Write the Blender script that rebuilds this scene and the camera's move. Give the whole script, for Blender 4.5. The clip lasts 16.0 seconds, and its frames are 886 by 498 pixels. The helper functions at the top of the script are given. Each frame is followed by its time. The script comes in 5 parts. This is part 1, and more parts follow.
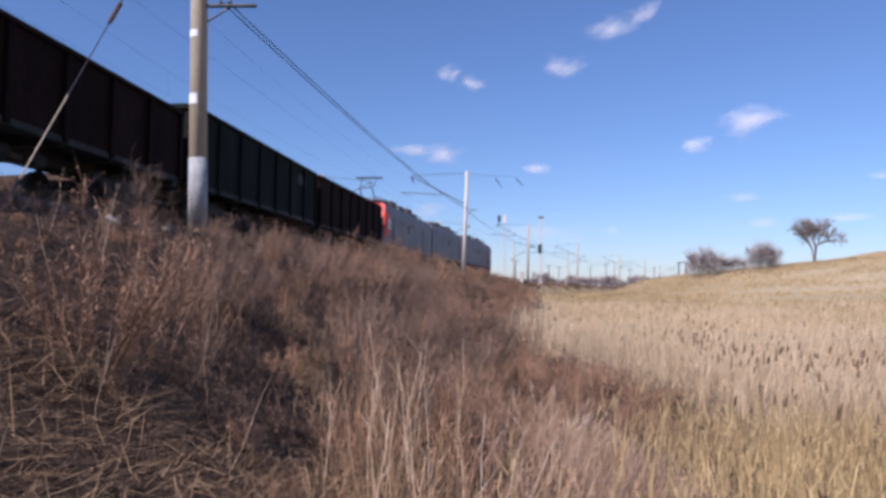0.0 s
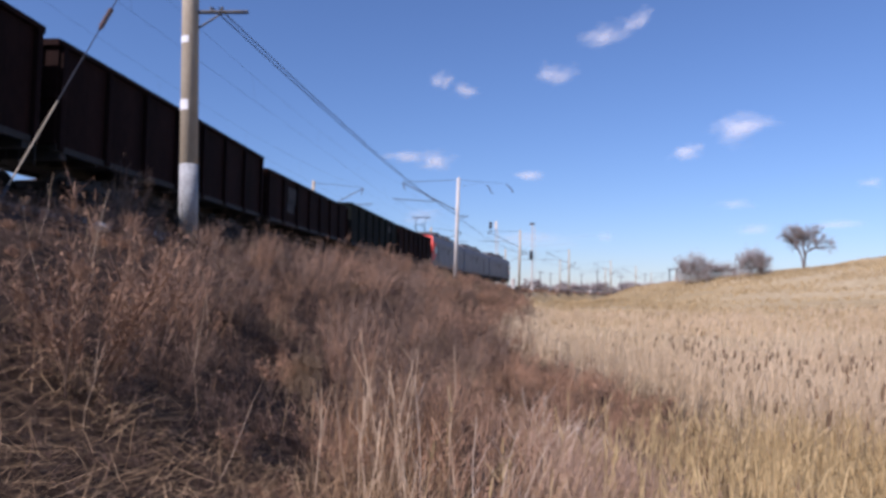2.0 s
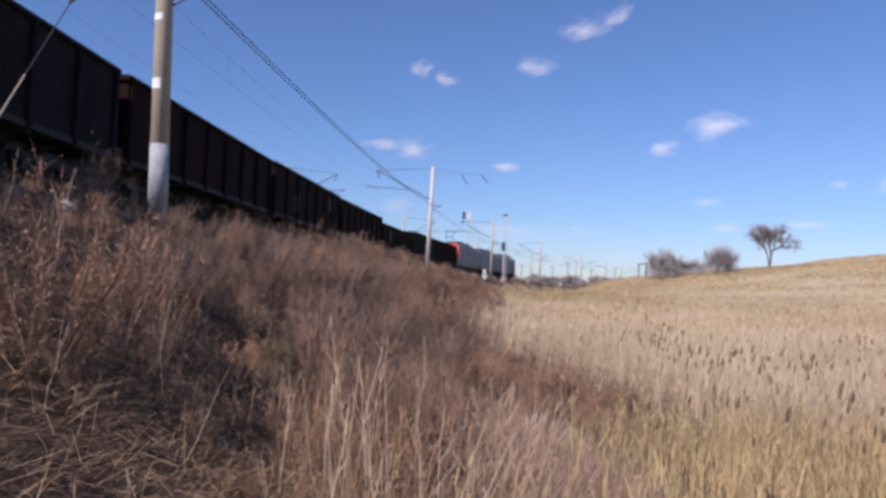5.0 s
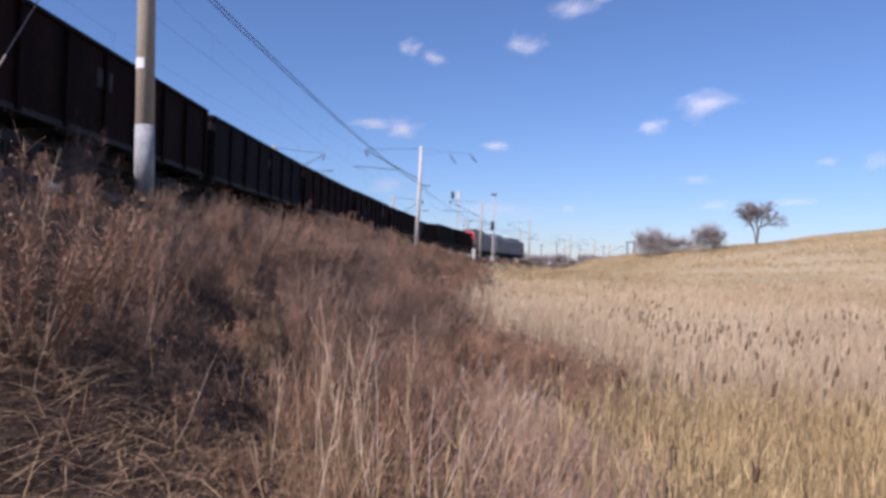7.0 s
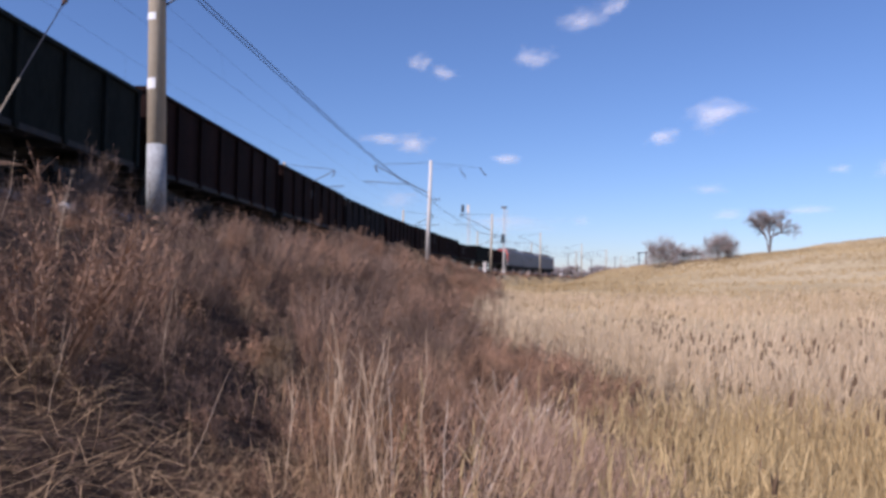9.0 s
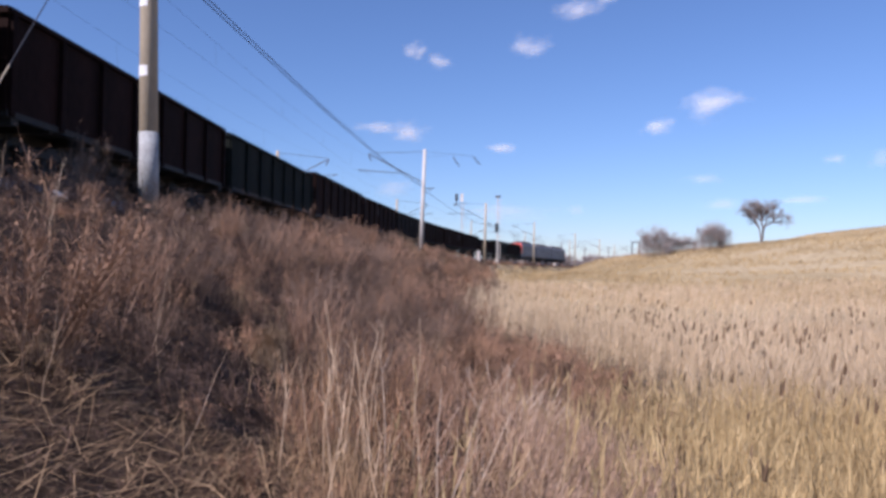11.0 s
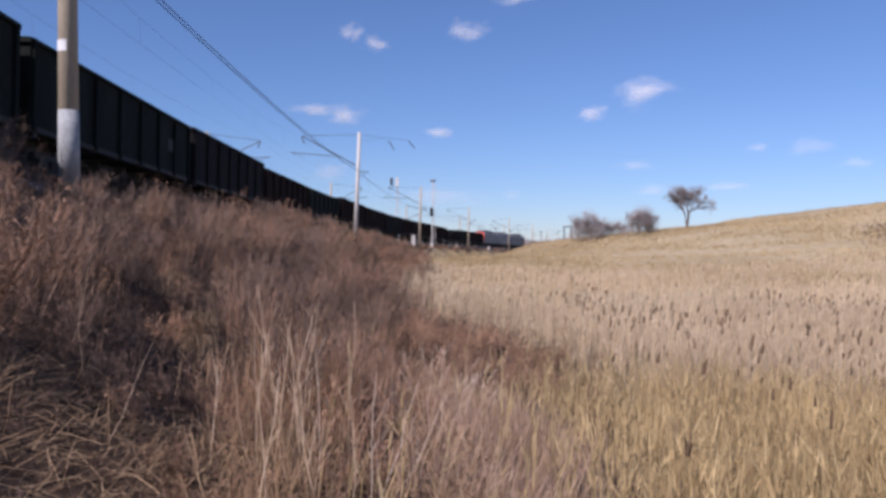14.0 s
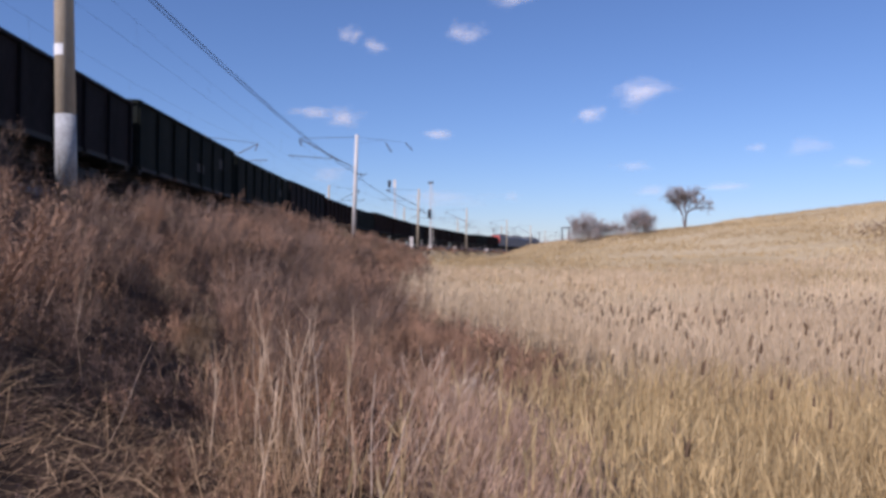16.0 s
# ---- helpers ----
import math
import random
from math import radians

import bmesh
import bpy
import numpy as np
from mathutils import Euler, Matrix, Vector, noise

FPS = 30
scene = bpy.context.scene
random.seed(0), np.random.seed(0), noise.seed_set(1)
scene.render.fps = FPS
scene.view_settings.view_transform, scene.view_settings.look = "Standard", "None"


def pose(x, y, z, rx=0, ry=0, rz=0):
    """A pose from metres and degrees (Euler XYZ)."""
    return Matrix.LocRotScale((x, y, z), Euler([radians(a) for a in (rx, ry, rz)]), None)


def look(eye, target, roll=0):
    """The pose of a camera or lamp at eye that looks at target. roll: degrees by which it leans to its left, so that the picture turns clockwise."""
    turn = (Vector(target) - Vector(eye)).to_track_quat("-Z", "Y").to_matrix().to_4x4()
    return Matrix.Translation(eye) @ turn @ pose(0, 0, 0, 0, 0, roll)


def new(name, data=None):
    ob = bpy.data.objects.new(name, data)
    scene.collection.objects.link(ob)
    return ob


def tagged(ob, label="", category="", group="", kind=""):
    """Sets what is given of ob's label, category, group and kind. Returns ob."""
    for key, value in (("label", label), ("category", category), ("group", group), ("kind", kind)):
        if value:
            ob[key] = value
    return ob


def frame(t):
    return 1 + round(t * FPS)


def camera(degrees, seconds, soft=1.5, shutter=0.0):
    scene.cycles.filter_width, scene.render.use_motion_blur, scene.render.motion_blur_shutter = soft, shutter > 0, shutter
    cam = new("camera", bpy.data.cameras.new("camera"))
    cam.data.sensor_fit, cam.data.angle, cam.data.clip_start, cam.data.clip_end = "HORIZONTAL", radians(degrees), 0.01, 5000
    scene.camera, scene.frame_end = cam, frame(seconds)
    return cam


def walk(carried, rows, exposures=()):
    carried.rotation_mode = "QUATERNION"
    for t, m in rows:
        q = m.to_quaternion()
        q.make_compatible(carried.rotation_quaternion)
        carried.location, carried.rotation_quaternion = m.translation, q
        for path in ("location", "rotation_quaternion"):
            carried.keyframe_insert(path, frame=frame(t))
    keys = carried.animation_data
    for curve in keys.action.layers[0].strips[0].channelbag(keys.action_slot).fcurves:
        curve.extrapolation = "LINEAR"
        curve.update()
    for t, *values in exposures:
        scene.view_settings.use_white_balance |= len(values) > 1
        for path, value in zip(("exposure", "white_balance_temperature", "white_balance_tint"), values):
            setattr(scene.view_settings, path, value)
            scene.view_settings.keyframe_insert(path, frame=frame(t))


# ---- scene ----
# ---- camera: one standing place, turned by hand ----
EYE = (0.0, 0.0, 1.6)
cam = camera(63.3, 16.0, soft=3.3)
TURNS = [  # seconds, yaw to the left, pitch up, lean
    (0.0, 0.00, 3.14, 0.78), (0.5, -0.19, 3.41, 0.87), (1.0, -0.56, 3.43, 1.16), (1.5, -0.61, 3.80, 0.92),
    (2.0, -0.67, 3.67, 0.76), (2.5, -2.04, 3.34, 1.17), (3.0, -3.06, 3.02, 1.46), (3.5, -2.98, 2.83, 1.84),
    (4.0, -2.90, 2.94, 2.35), (6.5, -3.28, 1.85, 1.72), (7.0, -3.81, 1.28, 1.76), (7.5, -3.26, 1.77, 1.47),
    (8.0, -3.18, 1.96, 1.33), (8.5, -2.78, 2.07, 0.84), (9.0, -2.92, 2.35, 0.89), (11.5, -3.88, 0.95, 1.02),
    (12.0, -7.55, 0.59, 2.14), (12.5, -9.41, 0.66, 1.64), (13.0, -7.65, 0.51, 1.06), (13.5, -8.25, 0.34, 0.93),
    (14.0, -8.63, 0.31, 0.92), (14.5, -9.16, 0.21, 0.77), (15.0, -8.93, 0.38, 0.67), (15.5, -8.78, 0.41, 0.63),
    (16.0, -8.78, 0.46, 0.58)]


def turned(yaw, pitch, roll):
    y, p = radians(yaw), radians(pitch)
    way = Vector((-math.sin(y) * math.cos(p), math.cos(y) * math.cos(p), math.sin(p)))
    return look(EYE, Vector(EYE) + way * 10, roll)


walk(cam, [(t, turned(y, p, r)) for t, y, p, r in TURNS], exposures=[(0.0, 0.17, 5950, 27), (2.0, 0.13, 5950, 27), (4.0, 0.06, 5950, 27), (6.5, 0.12, 5950, 27), (9.0, 0.13, 5950, 27),
                                                                  (11.5, 0.24, 5950, 27), (12.5, -0.06, 5950, 27), (13.2, 0.0, 5950, 27), (16.0, 0.0, 5950, 27)])

# ---- light: clear dry day, sun behind the left shoulder ----
SUN_WAY = Vector((-0.74, -0.67, 0.82)).normalized()  # towards the sun
sky_world = bpy.data.worlds.new("sky")
scene.world = sky_world
sky_world.use_nodes = True
sky_nodes = sky_world.node_tree.nodes
sky_tex = sky_nodes.new("ShaderNodeTexSky")
sky_tex.sky_type = "NISHITA"
sky_tex.sun_disc = False
sky_tex.sun_elevation = math.asin(SUN_WAY.z)
sky_tex.sun_rotation = math.atan2(SUN_WAY.x, SUN_WAY.y)
sky_tex.altitude, sky_tex.air_density, sky_tex.dust_density, sky_tex.ozone_density = 200, 1.1, 0.3, 7.4
sky_world.node_tree.links.new(sky_tex.outputs["Color"], sky_nodes["Background"].inputs["Color"])
sky_nodes["Background"].inputs["Strength"].default_value = 0.105
sun_data = bpy.data.lights.new("sun", "SUN")
sun_data.energy, sun_data.angle, sun_data.color = 5.0, radians(0.55), (1.0, 0.93, 0.82)
sun = new("sun", sun_data)
sun.matrix_world = look(SUN_WAY * 200, (0, 0, 0))


# ---- materials ----
def mat(name, low, high, rough=0.8, metal=0.0, scale=3.0, fine=30.0, bump=0.3, island=0.0, objvar=0.0, through_light=0.0, stretch=(1, 1, 1), spec=0.5, sharp=0.2):
    """Two-scale noise between two colours; island / objvar: share of chance by mesh island or by object."""
    m = bpy.data.materials.new(name)
    m.use_nodes = True
    nt = m.node_tree
    nodes, link = nt.nodes, nt.links.new
    bsdf = nodes["Principled BSDF"]
    co = nodes.new("ShaderNodeTexCoord")
    mapping = nodes.new("ShaderNodeMapping")
    mapping.inputs["Scale"].default_value = stretch
    link(co.outputs["Object"], mapping.inputs["Vector"])
    big, small = nodes.new("ShaderNodeTexNoise"), nodes.new("ShaderNodeTexNoise")
    big.inputs["Scale"].default_value, small.inputs["Scale"].default_value = scale, fine
    big.inputs["Detail"].default_value, small.inputs["Detail"].default_value = 4, 3
    for n in (big, small):
        link(mapping.outputs["Vector"], n.inputs["Vector"])
    mix = nodes.new("ShaderNodeMath")
    mix.operation = "MULTIPLY_ADD"
    link(big.outputs["Fac"], mix.inputs[0])
    mix.inputs[1].default_value = 0.65
    half = nodes.new("ShaderNodeMath")
    half.operation = "MULTIPLY"
    half.inputs[1].default_value = 0.35
    link(small.outputs["Fac"], half.inputs[0])
    link(half.outputs[0], mix.inputs[2])
    fac = mix.outputs[0]
    wide = nodes.new("ShaderNodeMapRange")
    wide.inputs["From Min"].default_value, wide.inputs["From Max"].default_value = 0.5 - sharp, 0.5 + sharp
    link(fac, wide.inputs["Value"])
    fac = wide.outputs["Result"]
    for share, kind, out in ((island, "ShaderNodeNewGeometry", "Random Per Island"), (objvar, "ShaderNodeObjectInfo", "Random")):
        if share:
            rnd, blend = nodes.new(kind), nodes.new("ShaderNodeMix")
            blend.inputs["Factor"].default_value = share
            link(fac, blend.inputs[2])
            link(rnd.outputs[out], blend.inputs[3])
            fac = blend.outputs[0]
    col = nodes.new("ShaderNodeMix")
    col.data_type = "RGBA"
    col.inputs[6].default_value, col.inputs[7].default_value = (*low, 1), (*high, 1)
    link(fac, col.inputs[0])
    link(col.outputs[2], bsdf.inputs["Base Color"])
    bsdf.inputs["Roughness"].default_value, bsdf.inputs["Metallic"].default_value = rough, metal
    bsdf.inputs["Specular IOR Level"].default_value = spec
    if bump:
        b = nodes.new("ShaderNodeBump")
        b.inputs["Strength"].default_value, b.inputs["Distance"].default_value = bump, 0.02
        link(small.outputs["Fac"], b.inputs["Height"])
        link(b.outputs["Normal"], bsdf.inputs["Normal"])
    if through_light:
        tr, mx = nodes.new("ShaderNodeBsdfTranslucent"), nodes.new("ShaderNodeMixShader")
        link(col.outputs[2], tr.inputs["Color"])
        mx.inputs[0].default_value = through_light
        link(bsdf.outputs[0], mx.inputs[1])
        link(tr.outputs[0], mx.inputs[2])
        link(mx.outputs[0], nodes["Material Output"].inputs["Surface"])
    return m


M_WEED = mat("dead_weed", (0.03, 0.015, 0.010), (0.70, 0.43, 0.275), 0.95, scale=1.1, fine=7, bump=0, island=0.30, through_light=0.15, spec=0.1, sharp=0.15)
# grey weeds, darkened so the bank's self-shadow is in their colour
M_WEED_GREY_SHADED = mat("dead_weed_grey_shaded", (0.016, 0.0105, 0.0095), (0.25, 0.168, 0.13), 0.95, scale=1.1, fine=7, bump=0, island=0.30, through_light=0.12, spec=0.1, sharp=0.15)
M_WEED_TAN = mat("dead_weed_tan", (0.04, 0.026, 0.017), (0.54, 0.39, 0.255), 0.95, scale=1.1, fine=7, bump=0, island=0.30, through_light=0.15, spec=0.1, sharp=0.15)
M_STRAW = mat("straw", (0.20, 0.12, 0.065), (0.70, 0.49, 0.29), 0.85, scale=0.8, fine=6, bump=0, island=0.65, through_light=0.25, spec=0.2)
M_REED = mat("dry_reed", (0.34, 0.24, 0.14), (0.91, 0.745, 0.515), 0.85, scale=0.12, fine=1.2, bump=0, island=0.55, through_light=0.3, spec=0.2)
M_REED_GOLD = mat("golden_reed", (0.17, 0.112, 0.05), (0.86, 0.66, 0.35), 0.85, scale=0.5, fine=3, bump=0, island=0.55, through_light=0.3, spec=0.2)
M_SLOPE = mat("slope_grass", (0.24, 0.17, 0.08), (0.66, 0.51, 0.29), 0.9, scale=0.07, fine=0.5, bump=0, island=0.35, through_light=0.2, spec=0.15)
M_PLUME = mat("reed_plume", (0.09, 0.06, 0.038), (0.24, 0.165, 0.105), 0.95, bump=0, island=0.6, spec=0.1)
M_STALK = mat("pale_stalk", (0.46, 0.32, 0.20), (0.78, 0.60, 0.42), 0.8, scale=8, fine=60, bump=0.1)
M_RUSSET = mat("russet_straw", (0.17, 0.085, 0.045), (0.66, 0.41, 0.23), 0.85, scale=0.8, fine=6, bump=0, island=0.6, through_light=0.25, spec=0.2)
M_BLUSH = mat("pinkish_dry_grass", (0.26, 0.16, 0.11), (0.80, 0.585, 0.44), 0.85, scale=0.8, fine=6, bump=0, island=0.6, through_light=0.25, spec=0.2)
M_BUSH = mat("wormwood_sprays", (0.04, 0.021, 0.015), (0.70, 0.45, 0.305), 0.95, scale=1.6, fine=9, bump=0, island=0.35, objvar=0.30, through_light=0.15, spec=0.1, sharp=0.16)
M_BUSH_GREY = mat("grey_wormwood_sprays", (0.025, 0.016, 0.013), (0.47, 0.335, 0.255), 0.95, scale=1.6, fine=9, bump=0, island=0.35, objvar=0.30, through_light=0.12, spec=0.1, sharp=0.16)
M_BUSH_STEM = mat("wormwood_stems", (0.10, 0.06, 0.045), (0.42, 0.29, 0.21), 0.9, scale=4, fine=20, bump=0, island=0.5, spec=0.1)
M_BLEACHED = mat("bleached_twig", (0.52, 0.41, 0.31), (0.84, 0.71, 0.57), 0.8, scale=8, fine=60, bump=0.1)
M_CONCRETE = mat("weathered_concrete", (0.33, 0.27, 0.19), (0.50, 0.43, 0.32), 0.9, scale=1.2, fine=25, bump=0.3, stretch=(1, 1, 0.3))
M_CONCRETE_PALE = mat("pale_concrete", (0.45, 0.42, 0.38), (0.62, 0.59, 0.55), 0.9, scale=1.2, fine=25, bump=0.2)
M_LIME = mat("chipped_whitewash", (0.20, 0.20, 0.19), (0.44, 0.46, 0.47), 0.9, scale=4, fine=22, bump=0.3)
M_WHITE = mat("white_paint", (0.70, 0.70, 0.69), (0.84, 0.84, 0.82), 0.7, scale=5, fine=40, bump=0.1)
M_STEEL = mat("dark_galvanised_steel", (0.05, 0.05, 0.055), (0.14, 0.14, 0.14), 0.6, 0.6, scale=6, fine=50, bump=0.1)
M_WIRE = mat("aged_copper_wire", (0.03, 0.03, 0.035), (0.07, 0.07, 0.08), 0.6, 0.4, bump=0)
M_RUBBER = mat("brown_porcelain", (0.06, 0.035, 0.025), (0.12, 0.07, 0.05), 0.3, bump=0)
M_RAIL = mat("rusty_rail_steel", (0.10, 0.06, 0.04), (0.22, 0.15, 0.11), 0.55, 0.7, scale=6, fine=40)
M_BALLAST = mat("gravel_ballast", (0.12, 0.11, 0.10), (0.34, 0.31, 0.28), 0.95, scale=6, fine=22, bump=1.0, island=0.4)
M_SLEEPER = mat("concrete_sleeper", (0.26, 0.24, 0.21), (0.40, 0.37, 0.33), 0.9, scale=3, fine=30)
M_UNDER = mat("oily_black_running_gear", (0.010, 0.009, 0.008), (0.03, 0.026, 0.023), 0.8, 0.0, scale=4, fine=30)
M_BLACK = mat("black_paint", (0.012, 0.012, 0.014), (0.03, 0.03, 0.033), 0.5, scale=4, fine=30, bump=0.1)
M_COAL = mat("coal", (0.012, 0.012, 0.013), (0.04, 0.04, 0.042), 0.6, scale=3, fine=14, bump=1.0)
M_BARK = mat("grey_bark", (0.10, 0.085, 0.075), (0.24, 0.20, 0.18), 0.95, scale=4, fine=25, bump=0.4)
# skyline twigs, lightened: the distance haze is in their colour
M_TWIG = mat("hazed_bare_twigs", (0.26, 0.22, 0.205), (0.50, 0.43, 0.40), 0.95, bump=0, island=0.6, spec=0.1)
M_LOCO_GREY = mat("dusty_light_grey_paint", (0.12, 0.12, 0.135), (0.21, 0.21, 0.23), 0.6, scale=1.0, fine=18, bump=0.08)
M_LOCO_RED = mat("signal_red_paint", (0.50, 0.03, 0.02), (0.72, 0.06, 0.035), 0.5, scale=1.5, fine=18, bump=0.05)
M_LOCO_ROOF = mat("sooty_roof_grey", (0.08, 0.08, 0.085), (0.20, 0.20, 0.205), 0.8, scale=1.5, fine=12, bump=0.2)
M_GLASS = mat("dark_window_glass", (0.01, 0.012, 0.014), (0.025, 0.03, 0.035), 0.08, bump=0)
M_LENS = mat("unlit_signal_lens", (0.02, 0.02, 0.02), (0.05, 0.05, 0.04), 0.15, bump=0)
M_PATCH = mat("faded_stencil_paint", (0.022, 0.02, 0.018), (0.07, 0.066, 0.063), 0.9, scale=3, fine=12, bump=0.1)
# paints lowered to near black: the side's shade is put into their colour
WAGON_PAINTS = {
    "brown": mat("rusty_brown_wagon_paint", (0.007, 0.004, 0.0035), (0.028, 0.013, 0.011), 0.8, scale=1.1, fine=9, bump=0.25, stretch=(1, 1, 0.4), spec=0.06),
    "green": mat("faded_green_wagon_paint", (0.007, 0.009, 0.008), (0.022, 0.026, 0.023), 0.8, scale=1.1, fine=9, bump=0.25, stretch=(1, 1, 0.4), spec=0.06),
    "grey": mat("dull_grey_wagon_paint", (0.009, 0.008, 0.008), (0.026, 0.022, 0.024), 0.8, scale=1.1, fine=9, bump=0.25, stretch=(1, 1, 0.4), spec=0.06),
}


# ---- mesh helpers ----
def part(name, bm, material, parent=None, label=""):
    if isinstance(bm, bpy.types.Mesh):
        me = bm
    else:
        me = bpy.data.meshes.new(name)
        bm.to_mesh(me)
        bm.free()
        me.materials.append(material)
    ob = new(name, me)
    if parent:
        ob.parent = parent
    if label:
        ob["label"] = label
    return ob


def thing(name, label, category, group="", at=None, kind=""):
    ob = tagged(new(name), label, category, group, kind)
    ob.empty_display_size = 0.2
    if at is not None:
        ob.matrix_basis = at
    return ob


def box(bm, x0, x1, y0, y1, z0, z1, bevel=0.0):
    m = Matrix.Translation(((x0 + x1) / 2, (y0 + y1) / 2, (z0 + z1) / 2)) @ Matrix.Diagonal((x1 - x0, y1 - y0, z1 - z0, 1))
    vs = bmesh.ops.create_cube(bm, size=1, matrix=m)["verts"]
    if bevel:
        es = {e for v in vs for e in v.link_edges}
        bmesh.ops.bevel(bm, geom=list(es), offset=bevel, segments=2, affect="EDGES", profile=0.5)
    return bm


def boxes(*dims, bevel=0.0):
    bm = bmesh.new()
    for d in dims:
        box(bm, *d, bevel=bevel)
    return bm


def tube(bm, a, b, r0, r1=None, seg=10):
    a, b = Vector(a), Vector(b)
    way = b - a
    m = Matrix.Translation((a + b) / 2) @ way.to_track_quat("Z", "Y").to_matrix().to_4x4()
    bmesh.ops.create_cone(bm, cap_ends=True, segments=seg, radius1=r0, radius2=r0 if r1 is None else r1, depth=way.length, matrix=m)
    return bm


def tubes(*rods, seg=8):
    bm = bmesh.new()
    for rod in rods:
        tube(bm, *rod, seg=seg)
    return bm


def soup(name, verts, faces, material, smooth=False):
    me = bpy.data.meshes.new(name)
    me.from_pydata(verts, [], faces)
    me.materials.append(material)
    return new(name, me)


def quick_mesh(name, verts, tris, material):
    """A mesh of triangles from two arrays."""
    me = bpy.data.meshes.new(name)
    me.vertices.add(len(verts))
    me.vertices.foreach_set("co", np.ascontiguousarray(verts, dtype=np.float32).ravel())
    me.loops.add(len(tris) * 3)
    me.loops.foreach_set("vertex_index", np.ascontiguousarray(tris, dtype=np.int32).ravel())
    me.polygons.add(len(tris))
    me.polygons.foreach_set("loop_start", np.arange(0, len(tris) * 3, 3, dtype=np.int32))
    me.update(calc_edges=True)
    me.materials.append(material)
    return me


# ---- the line of the track ----
RAIL = 3.43  # top of rail


def heading(a):
    b = np.clip(a, 0.0, 300.0)
    return 0.03977 + 0.0026273 * b - 0.5 * 1.14245e-5 * b * b + 3.5803e-8 * b ** 3 / 3


LINE_A = np.arange(-260.0, 900.0, 1.0)
_h = heading(LINE_A + 0.5)
_x, _y = np.cumsum(np.sin(_h)), np.cumsum(np.cos(_h))
_zero = int(np.searchsorted(LINE_A, 0.0))
LINE_X = np.concatenate([[0], _x[:-1]])
LINE_Y = np.concatenate([[0], _y[:-1]])
LINE_X, LINE_Y = LINE_X - LINE_X[_zero] - 10.542, LINE_Y - LINE_Y[_zero]


def track(a, d=0.0, z=0.0):
    """Place a metres along the line, d to its right, and the heading."""
    x, y, h = np.interp(a, LINE_A, LINE_X), np.interp(a, LINE_A, LINE_Y), float(heading(a))
    return x + d * math.cos(h), y - d * math.sin(h), z, h


def beside(a, d=0.0, z=0.0, turn=0.0):
    """A pose on the line: y ahead along the track, x to its right."""
    x, y, z, h = track(a, d, z)
    return pose(x, y, z, 0, 0, -math.degrees(h) + turn)


def to_line(x, y):
    """Along and to the right of the line, for arrays."""
    x, y = np.asarray(x, float), np.asarray(y, float)
    lx, ly, la = LINE_X[::2], LINE_Y[::2], LINE_A[::2]
    a, d = np.empty(x.shape), np.empty(x.shape)
    for i in range(0, x.size, 20000):
        xs, ys = x.flat[i:i + 20000], y.flat[i:i + 20000]
        k = np.argmin((xs[:, None] - lx) ** 2 + (ys[:, None] - ly) ** 2, axis=1)
        h = heading(la[k])
        dx, dy = xs - lx[k], ys - ly[k]
        a.flat[i:i + 20000] = la[k] + dx * np.sin(h) + dy * np.cos(h)
        d.flat[i:i + 20000] = dx * np.cos(h) - dy * np.sin(h)
    return a, d


def smooth(v, lo, hi):
    t = np.clip((v - lo) / (hi - lo), 0, 1)
    return t * t * (3 - 2 * t)


def ripples(x, y):
    return (np.sin(x * 1.1 + 0.6 * np.sin(y * 0.7)) * np.sin(y * 0.9 + 1.3) * 0.5 + np.sin(x * 0.37 + y * 0.29) * 0.5
            + 0.3 * np.sin(x * 2.3 + y * 1.7) * np.sin(y * 2.6 - x))


PROFILE_D = [-900, -60, -24, -14, -9.5, -7.0, 2.4, 3.6, 5.2, 6.5, 8.0, 9.2, 10.6, 12.0, 14.0, 18.0, 900]
PROFILE_Z = [-1.0, -0.5, 0.0, 0.4, 2.6, 2.75, 2.75, 2.70, 2.46, 1.92, 0.95, 0.25, -0.10, -0.60, -1.10, -1.40, -1.40]


def terrain(x, y):
    x, y = np.asarray(x, float), np.asarray(y, float)
    a, d = to_line(x, y)
    z = np.interp(d, PROFILE_D, PROFILE_Z)
    z = z + 8.2 * smooth(-d, 8.5, 13.5) * smooth(a, 33, 42) * (1 - smooth(a, 85, 135)) * (1 - smooth(-d, 60, 200))  # added rise beyond the tracks, not itself seen; blocks the bright sky under the wagons
    r = np.hypot(x, y)
    target = np.clip(3.8 + 0.145 * (x - 45), 2.0, 13.0) - 0.5 * np.exp(-((x - 78) / 9.0) ** 2) + 0.25 * ripples(x * 0.12, y * 0.12)
    field = (target + 1.4) * smooth(r, 28, 150) * (1 - 0.75 * smooth(r, 158, 300)) * smooth(y, -60, 40)
    z = z + field * smooth(d, 6.5, 20)
    off = smooth(np.abs(d + 2.0), 5.5, 8)
    return z + off * ripples(x, y) * 0.07


# ---- ground: one sheet out to the horizon ----
def spread(pieces):
    out = []
    for lo, hi, step in pieces:
        out += list(np.arange(lo, hi, step))
    return np.array(out)


